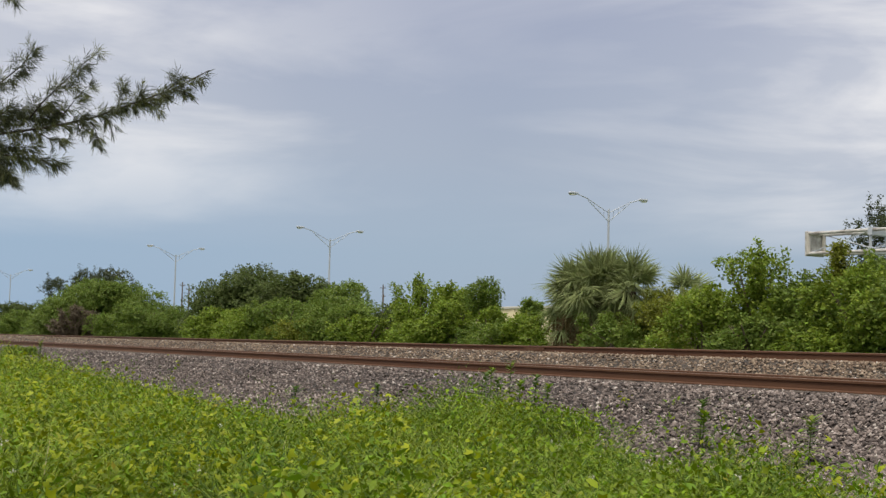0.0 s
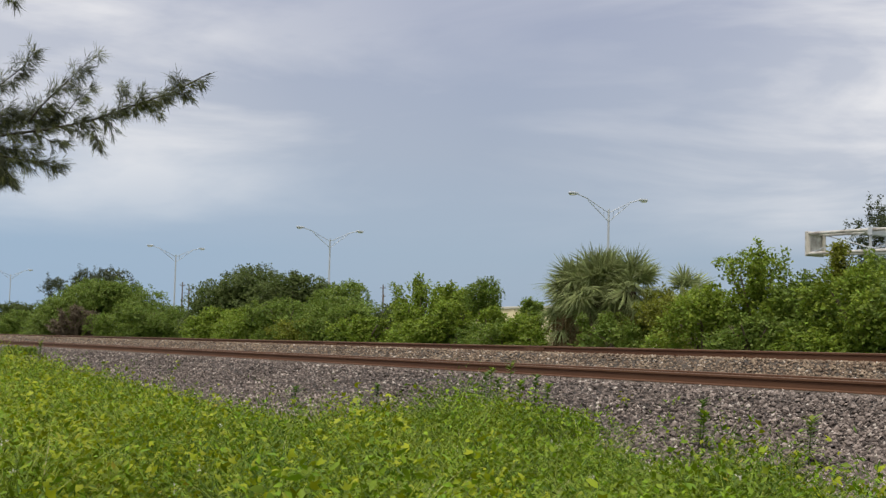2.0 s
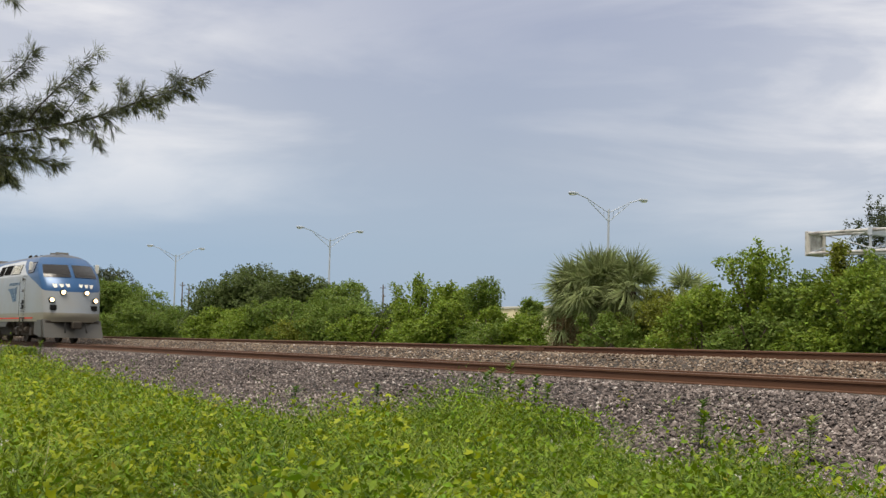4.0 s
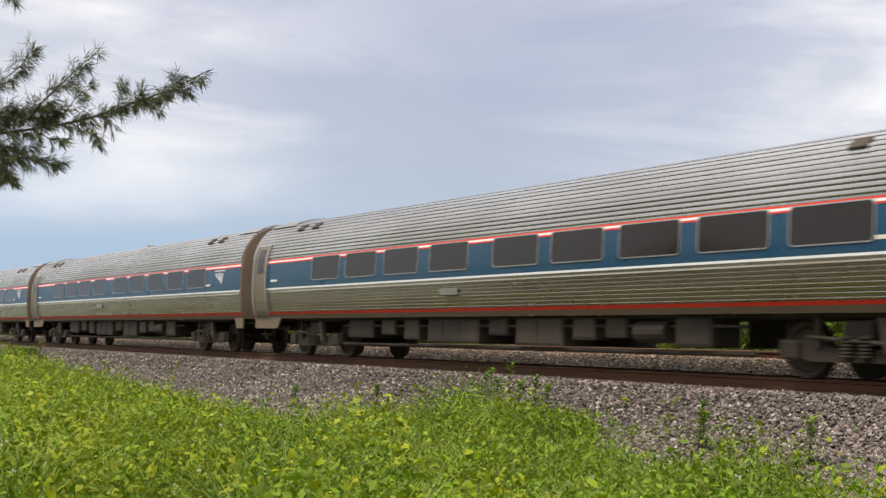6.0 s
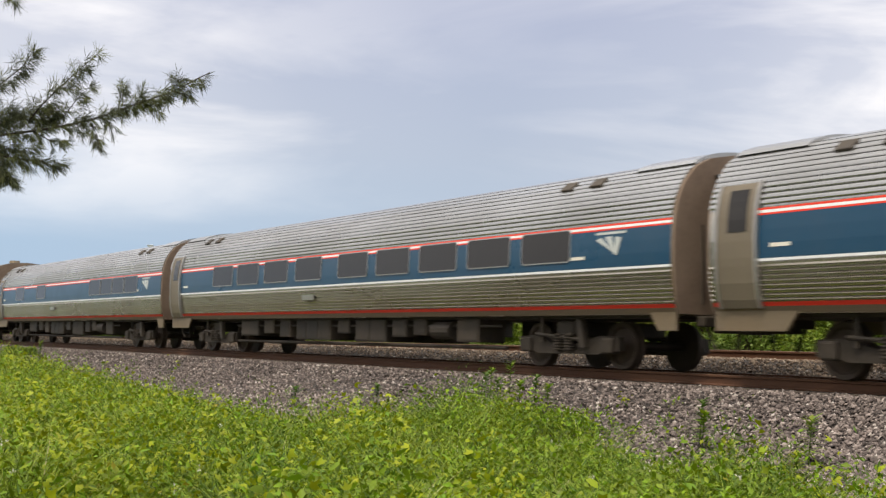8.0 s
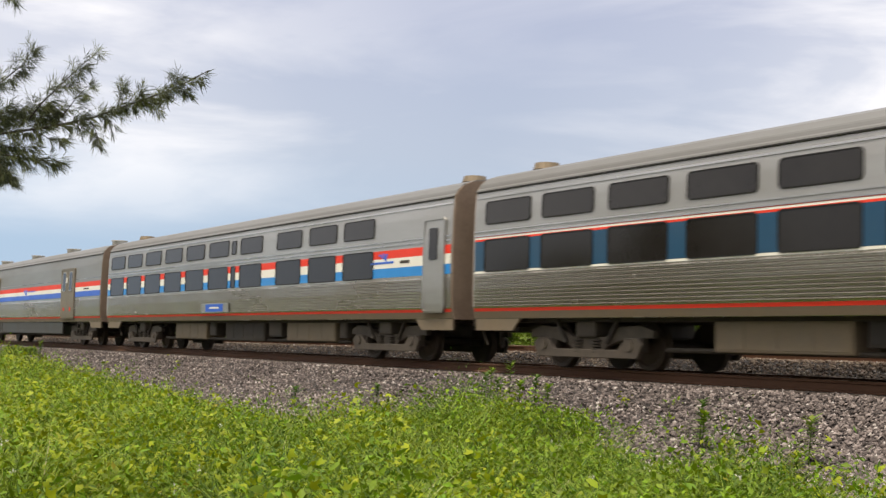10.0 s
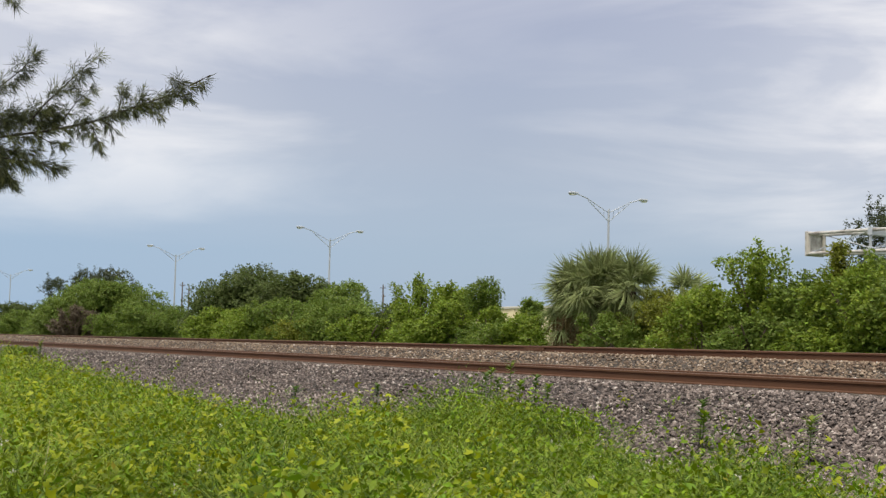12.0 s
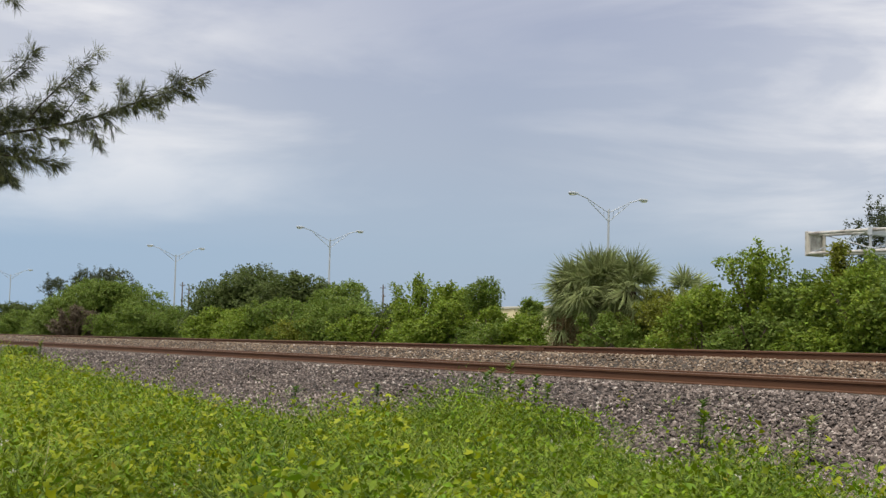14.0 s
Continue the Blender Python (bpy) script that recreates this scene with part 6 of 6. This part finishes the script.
def needle_tree():
    rng = np.random.default_rng(31)
    base = Vector((-8.25, -0.4, -1.12))
    tree = thing("needle_tree", Matrix.Translation(base), "feathery needle tree with a drooping limb", "tree")
    bm = bmesh.new()
    tr = [(0, 0, 0), (0.05, 0.02, 1.3), (0.0, 0.1, 2.6), (0.1, 0.05, 4.2), (0.05, 0.1, 6.2)]
    for i in range(4):
        rod(bm, tr[i], tr[i + 1], 0.17 - 0.03 * i, 0.14 - 0.03 * i, 12)
    part("trunk", bm, BARK, tree)
    pivot = Vector((0.02, 0.08, 2.45))

    def limb(name, at, main, twigs, droop, seed):
        """A limb about its own joint; main and twigs are in world metres."""
        rng = np.random.default_rng(seed)
        e = new(name)
        e.parent = tree
        e.matrix_basis = Matrix.Translation(at)
        off = np.array(base + at)
        bm = bmesh.new()
        sp = spine(main, 14) - off
        sp[0] = 0
        for i in range(13):
            rod(bm, sp[i], sp[i + 1], 0.016 - 0.001 * i, 0.015 - 0.001 * i, 7)
        green, fresh = [], []
        for pts, dens, ln, r0 in [(main, 1.0, 0.085, 0)] + twigs:
            sp = spine(pts, 60) - off
            if r0:
                tb = bmesh.new()
                for i in range(0, 57, 6):
                    rod(tb, sp[i], sp[i + 6] if i + 6 < 60 else sp[-1], r0 * (1 - i / 80), r0 * (1 - (i + 6) / 80), 5)
                part("twig", tb, TWIG, e)
            d = np.gradient(sp, axis=0)
            d /= np.linalg.norm(d, axis=1, keepdims=True)
            length = np.linalg.norm(np.diff(sp, axis=0), axis=1).sum()
            # short side shoots, each a tuft of thin drooping needles
            first = 0.06 if r0 else 0.40
            for k in range(int(length * (1 - first) * 112 * dens)):
                f = rng.uniform(first, 1)
                i = min(59, int(f * 59))
                s = d[i] * rng.uniform(0.3, 1.0) + unit(rng, 1)[0] * 0.75
                s[2] += rng.uniform(-0.45, 0.35)
                s /= np.linalg.norm(s)
                sl = rng.uniform(0.03, 0.10) * (1.15 - 0.5 * f)
                m = int(rng.integers(14, 26))
                p = sp[i] + s * (rng.random(m) ** 0.7 * sl)[:, None]
                way = s * 0.7 + d[i] * 0.25 + unit(rng, m) * 0.5
                way[:, 2] -= rng.uniform(0.15, droop, m)
                out = blades(rng, p, way, unit(rng, m), ln * rng.uniform(0.5, 1.1, m), np.full(m, 0.0032), 0.35)
                (fresh if rng.random() < 0.35 else green).append(out)
        part("limb_wood", bm, TWIG, e)
        leaf_mesh("needles", green, NEEDLE, e)
        leaf_mesh("fresh_needles", fresh, NEEDLE_FRESH, e)
        return e

    main = [tuple(base + pivot), (-7.72, 1.456, 1.595), (-7.653, 1.634, 1.636), (-7.586, 1.815, 1.671), (-7.486, 2.09, 1.744), (-7.418, 2.277, 1.833), (-7.352, 2.461, 1.919), (-7.297, 2.62, 1.99), (-7.263, 2.715, 2.05), (-7.24, 2.782, 2.105)]
    twigs = [
        ([(-7.597, 1.782, 1.728), (-7.547, 1.851, 1.842), (-7.497, 2.041, 2.063), (-7.447, 2.146, 2.174)], 0.75, 0.085, 0.006),
        ([(-7.531, 1.965, 1.76), (-7.481, 2.031, 1.875), (-7.431, 2.099, 1.962)], 0.7, 0.075, 0.004),
        ([(-7.698, 1.506, 1.792), (-7.648, 1.619, 1.942), (-7.598, 1.727, 2.052), (-7.548, 1.79, 2.162)], 0.9, 0.085, 0.006),
        ([(-7.698, 1.518, 1.548), (-7.648, 1.639, 1.513), (-7.598, 1.826, 1.495), (-7.548, 1.968, 1.483)], 1.3, 0.085, 0.006),
        ([(-7.698, 1.518, 1.548), (-7.648, 1.641, 1.459), (-7.598, 1.72, 1.352)], 1.3, 0.09, 0.006),
        ([(-7.475, 2.121, 1.742), (-7.425, 2.151, 1.663), (-7.375, 2.153, 1.587)], 1.1, 0.07, 0.004),
        ([(-7.422, 2.268, 1.832), (-7.372, 2.267, 1.904), (-7.322, 2.255, 1.964)], 1.2, 0.065, 0.004),
        ([(-7.386, 2.368, 1.874), (-7.336, 2.384, 1.938)], 1.3, 0.065, 0.004),
        ([(-7.328, 2.531, 1.948), (-7.278, 2.583, 2.007), (-7.228, 2.582, 2.04)], 1.2, 0.07, 0.004),
        ([(-7.698, 1.51, 1.707), (-7.648, 1.692, 1.779), (-7.598, 1.861, 1.82), (-7.548, 1.974, 1.802)], 1.7, 0.08, 0.005),
        ([(-7.698, 1.512, 1.673), (-7.648, 1.727, 1.735), (-7.598, 1.931, 1.769)], 1.5, 0.08, 0.005),
        ([(-7.698, 1.517, 1.572), (-7.648, 1.702, 1.561), (-7.598, 1.829, 1.568)], 1.4, 0.08, 0.005),
        ([(-7.369, 2.415, 1.894), (-7.319, 2.482, 1.825)], 1.2, 0.065, 0.004),
        ([(-7.698, 1.522, 1.47), (-7.648, 1.643, 1.425), (-7.598, 1.667, 1.374)], 1.3, 0.085, 0.005),
        ([(-7.586, 1.815, 1.668), (-7.536, 1.905, 1.616), (-7.486, 1.96, 1.609)], 0.8, 0.07, 0.004),
        ([(-7.453, 2.182, 1.784), (-7.403, 2.239, 1.725)], 0.9, 0.065, 0.004),
        ([(-7.308, 2.588, 1.97), (-7.258, 2.662, 1.943)], 1.0, 0.06, 0.004),
    ]
    low = limb("limb", pivot, main, twigs, 1.15, 32)
    upper_at = Vector((0.05, 0.1, 3.9))
    upper = [tuple(base + upper_at), (-7.75, 1.0, 2.78), (-7.62, 1.55, 2.66), (-7.55, 1.78, 2.56)]
    high = limb("limb", upper_at, upper, [([(-7.65, 1.45, 2.68), (-7.62, 1.58, 2.55), (-7.60, 1.66, 2.45)], 1.2, 0.10, 0.005)], 1.1, 33)
    return low, pivot, high, upper_at


LIMB, LIMB_AT, LIMB_HIGH, LIMB_HIGH_AT = needle_tree()

# ---- road furniture and far things ----


def street_lamp(x, y, label):
    """Tall pole with two trussed arms across the road and a lamp head on each."""
    b = thing("street_lamp", Matrix.Translation((x, y, -0.05)), label, "street lamp", "road lamps")
    bm = bmesh.new()
    rod(bm, (0, 0, 0), (0, 0, 11.5), 0.13, 0.08, 12)
    part("pole", bm, GALV, b)
    bm = bmesh.new()
    rod(bm, (0, 0, 0), (0, 0, 0.35), 0.25, 0.2, 12)
    part("base", bm, CONCRETE, b)
    for s in (-1, 1):
        bm = bmesh.new()
        rod(bm, (0, 0, 11.2), (0, s * 2.2, 12.2), 0.032, 0.028, 8)
        rod(bm, (0, s * 2.2, 12.2), (0, s * 3.3, 12.5), 0.045, 0.04, 8)
        rod(bm, (0, 0, 10.5), (0, s * 2.2, 12.1), 0.035, 0.03, 8)
        for k in range(1, 4):
            rod(bm, (0, s * 0.5 * k, 10.5 + 0.36 * k), (0, s * 0.5 * k, 11.2 + 0.23 * k), 0.02, sides=6)
        arm = part("arm", bm, GALV, b)
        bm = bmesh.new()
        box(bm, -0.17, 0.17, *sorted((s * 3.2, s * 4.05)), 12.42, 12.62, 0.07)
        part("lamp_head", bm, GALV, arm)
        bm = bmesh.new()
        box(bm, -0.13, 0.13, *sorted((s * 3.45, s * 3.95)), 12.34, 12.43, 0.03)
        part("lens", bm, WHITE, arm)


for x, y in ((-77.3, 64.0), (-120.9, 61.0), (-160.9, 58.0), (-242.5, 55.0)):
    street_lamp(x, y, "tall grey road lamp with two trussed arms")


WEATHERED = material("weathered_white_metal", (0.55, 0.54, 0.52), 0.6, 0.2, 0.15, 6, 1.6, 0.1, (0.16, 0.13, 0.11), 0.8)


def sign_gantry():
    """Aluminium box truss that reaches over the road."""
    b = thing("sign_gantry", Matrix.Translation((-53.2, 60, 0)), "weathered white metal sign gantry over the road", "sign gantry")
    chords = [(0.0, 7.70), (0.0, 6.45), (1.4, 7.70), (1.4, 6.45)]
    for y, z in chords:
        bm = bmesh.new()
        rod(bm, (0.1, y, z), (24, y, z - 0.35), 0.10, 0.10, 10)
        part("chord", bm, WEATHERED, b)
    for k in range(0, 6):
        x = 4.7 * k + 0.1
        bm = bmesh.new()
        for y in (0.0, 1.4):
            rod(bm, (x, y, 6.4 - 0.0146 * x), (x, y, 7.75 - 0.0146 * x), 0.13 if k == 0 else 0.09, sides=8)
        for z in (6.45, 7.7):
            rod(bm, (x, 0, z - 0.0146 * x), (x, 1.4, z - 0.0146 * x), 0.08, sides=8)
        if k == 1:
            box(bm, x - 0.1, x + 0.22, -0.15, 1.5, 7.3, 7.8, 0.03)
            box(bm, x - 0.1, x + 0.22, -0.15, 1.5, 6.2, 6.6, 0.03)
        part("frame", bm, CONCRETE if k == 0 else GALV, b)
        if k < 5:
            bm = bmesh.new()
            rod(bm, (x, 0, 6.45), (x + 4.7, 0, 7.6), 0.035, sides=6)
            rod(bm, (x, 1.4, 7.7), (x + 4.7, 1.4, 6.4), 0.035, sides=6)
            part("diagonal", bm, GALV, b)
    for x in (-0.05,):
        bm = bmesh.new()
        box(bm, x - 0.06, x + 0.08, -0.1, 1.5, 6.3, 7.85, 0.03)
        part("end_plate", bm, WEATHERED, b, "weathered white end plate")
    bm = bmesh.new()
    for y in (0.0, 1.4):
        rod(bm, (24, y, 0), (24, y, 7.6), 0.22, 0.2, 12)
    part("support_post", bm, GALV, b)


sign_gantry()


def utility_pole(x, y, h, label):
    b = thing("utility_pole", Matrix.Translation((x, y, -0.05)), label, "utility pole", "far poles")
    bm = bmesh.new()
    rod(bm, (0, 0, 0), (0, 0, h), 0.13, 0.08, 9)
    part("pole", bm, BARK, b)
    bm = bmesh.new()
    box(bm, -0.05, 0.05, -0.4, 0.4, h - 0.50, h - 0.42, 0.01)
    for k in (-0.35, 0.35):
        rod(bm, (0, k, h - 0.42), (0, k, h - 0.25), 0.035, sides=6)
    part("cross_arm", bm, BARK, b)


for x, y, h in ((-142.7, 80, 7.9), (-164.8, 60.5, 8.0), (-163.0, 60.8, 7.4), (-215, 60, 7.5), (-232, 62, 7.6), (-196, 110, 9.0)):
    utility_pole(x, y, h, "thin weathered utility pole")


def warehouse():
    b = thing("warehouse", Matrix.Translation((-128, 100, -0.05)), "long cream-walled low building with a flat roof", "building")
    bm = bmesh.new()
    box(bm, -24, 16, -6, 14, 0, 5.05, 0.04)
    part("wall", bm, CREAM, b)
    bm = bmesh.new()
    box(bm, -24.2, 16.2, -6.2, 14.2, 5.05, 5.35, 0.04)
    part("roof", bm, CONCRETE, b)
    for k in range(9):
        bm = bmesh.new()
        box(bm, -22 + k * 4.3, -21.6 + k * 4.3, -6.12, -5.98, 0, 5.0, 0.02)
        part("pilaster", bm, CREAM, b)
    for k in range(4):
        bm = bmesh.new()
        box(bm, -19.5 + k * 8.6, -17.0 + k * 8.6, -6.05, -5.9, 0, 2.9, 0.02)
        part("door", bm, GALV, b)


warehouse()
tagged(raw("road", [(-900, 47, 0.03), (300, 47, 0.03), (300, 58, 0.03), (-900, 52, 0.03)], [(0, 1, 2, 3)], ASPHALT), "grey asphalt road beyond the shrubs", "road", kind="structure")


def parked_car(x, y):
    b = thing("car", Matrix.Translation((x, y, 0.03)), "white car on the road behind the shrubs", "car")
    bm = bmesh.new()
    extrude_y(bm, [(-2.2, 0.35), (2.2, 0.35), (2.25, 0.75), (1.4, 0.95), (0.7, 1.42), (-1.2, 1.45), (-2.0, 1.0), (-2.25, 0.9)], -0.88, 0.88)
    part("body", bm, CARWHITE, b)
    for s in (-1, 1):
        bm = bmesh.new()
        extrude_y(bm, [(-1.7, 0.98), (1.15, 0.98), (0.65, 1.36), (-1.15, 1.39)], *sorted((s * 0.875, s * 0.892)))
        part("window", bm, GLASS, b)
        for k in (-1.35, 1.4):
            bm = bmesh.new()
            rod(bm, (k, s * 0.68, 0.32), (k, s * 0.9, 0.32), 0.32, sides=18)
            part("wheel", bm, RUBBER, b)


parked_car(-120.5, 48.5)


BIRD_WAY = [(7.3, -67.8, 31.1, 8.5), (7.4, -67.4, 31.4, 10.3), (7.5, -66.8, 32.1, 12.1), (7.7, -66.1, 32.0, 15.9), (7.8, -65.9, 31.7, 17.4), (7.9, -65.8, 31.3, 18.4), (8.0, -65.5, 30.8, 24.5), (8.2, -65.2, 30.0, 27.0)]

# -- a bird that flies up behind the train
FEATHER = material("dark_feathers", (0.05, 0.045, 0.04), 0.8, 0.0, 0.3, 30, 5, 0.1)
BIRD = thing("bird", Matrix.Translation((-74.5, 32.3, 2.2)), "small dark bird flying up from a tree", "bird")
bm = bmesh.new()
bmesh.ops.create_icosphere(bm, subdivisions=2, radius=0.5, matrix=Matrix.Diagonal((0.26, 0.11, 0.10, 1)))
bmesh.ops.create_icosphere(bm, subdivisions=1, radius=0.05, matrix=Matrix.Translation((0.14, 0, 0.03)))
rod(bm, (-0.1, 0, 0), (-0.23, 0, 0.0), 0.03, 0.045, 6)
part("body", bm, FEATHER, BIRD)
WINGS = []
for s in (-1, 1):
    bm = bmesh.new()
    v = [bm.verts.new(p) for p in ((0.08, 0, 0.02), (0.06, s * 0.16, 0.03), (-0.02, s * 0.32, 0.02), (-0.06, s * 0.17, 0.01), (-0.08, 0, 0.01))]
    bm.faces.new(v)
    bmesh.ops.solidify(bm, geom=bm.faces[:], thickness=0.012)
    WINGS.append((part("wing", bm, FEATHER, BIRD), s))


def motions():
    """The whole train passes at an even speed; the limb sways; a bird flies up."""
    for car, u in TRAIN:
        walk(car, [(t, Matrix.Translation((u + SPEED * (t - 5.8), TRACK, 0))) for t in range(15)])
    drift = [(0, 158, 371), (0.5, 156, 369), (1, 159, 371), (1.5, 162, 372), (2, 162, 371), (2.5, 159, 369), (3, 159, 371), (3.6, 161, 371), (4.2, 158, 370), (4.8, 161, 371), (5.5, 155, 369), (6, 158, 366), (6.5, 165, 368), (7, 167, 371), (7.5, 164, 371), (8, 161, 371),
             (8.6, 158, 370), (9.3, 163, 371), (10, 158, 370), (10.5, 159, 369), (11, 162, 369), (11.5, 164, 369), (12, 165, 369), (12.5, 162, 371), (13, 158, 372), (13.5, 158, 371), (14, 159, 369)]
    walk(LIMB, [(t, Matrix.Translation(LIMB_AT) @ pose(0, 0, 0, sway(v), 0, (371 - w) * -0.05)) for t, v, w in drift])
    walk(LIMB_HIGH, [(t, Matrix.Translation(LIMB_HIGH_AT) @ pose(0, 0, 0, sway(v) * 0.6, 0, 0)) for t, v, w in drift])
    away = [(0, -74.5, 32.3, 2.2), (6.9, -74.5, 32.3, 2.2), (7.2, -71.0, 31.6, 6.5)] + BIRD_WAY + [(8.6, -66, 29, 33), (10, -66, 20, 45), (14, -80, -40, 60)]
    walk(BIRD, [(t, Matrix.Translation((x, y, z)) @ pose(0, 0, 0, 0, -25, 60)) for t, x, y, z in away])
    beat = [(0.1 * k, 25 if k % 2 else -25) for k in range(141)]
    for wing, s in WINGS:
        walk(wing, [(t, pose(0, 0, 0, s * a, 0, 0)) for t, a in beat])


motions()
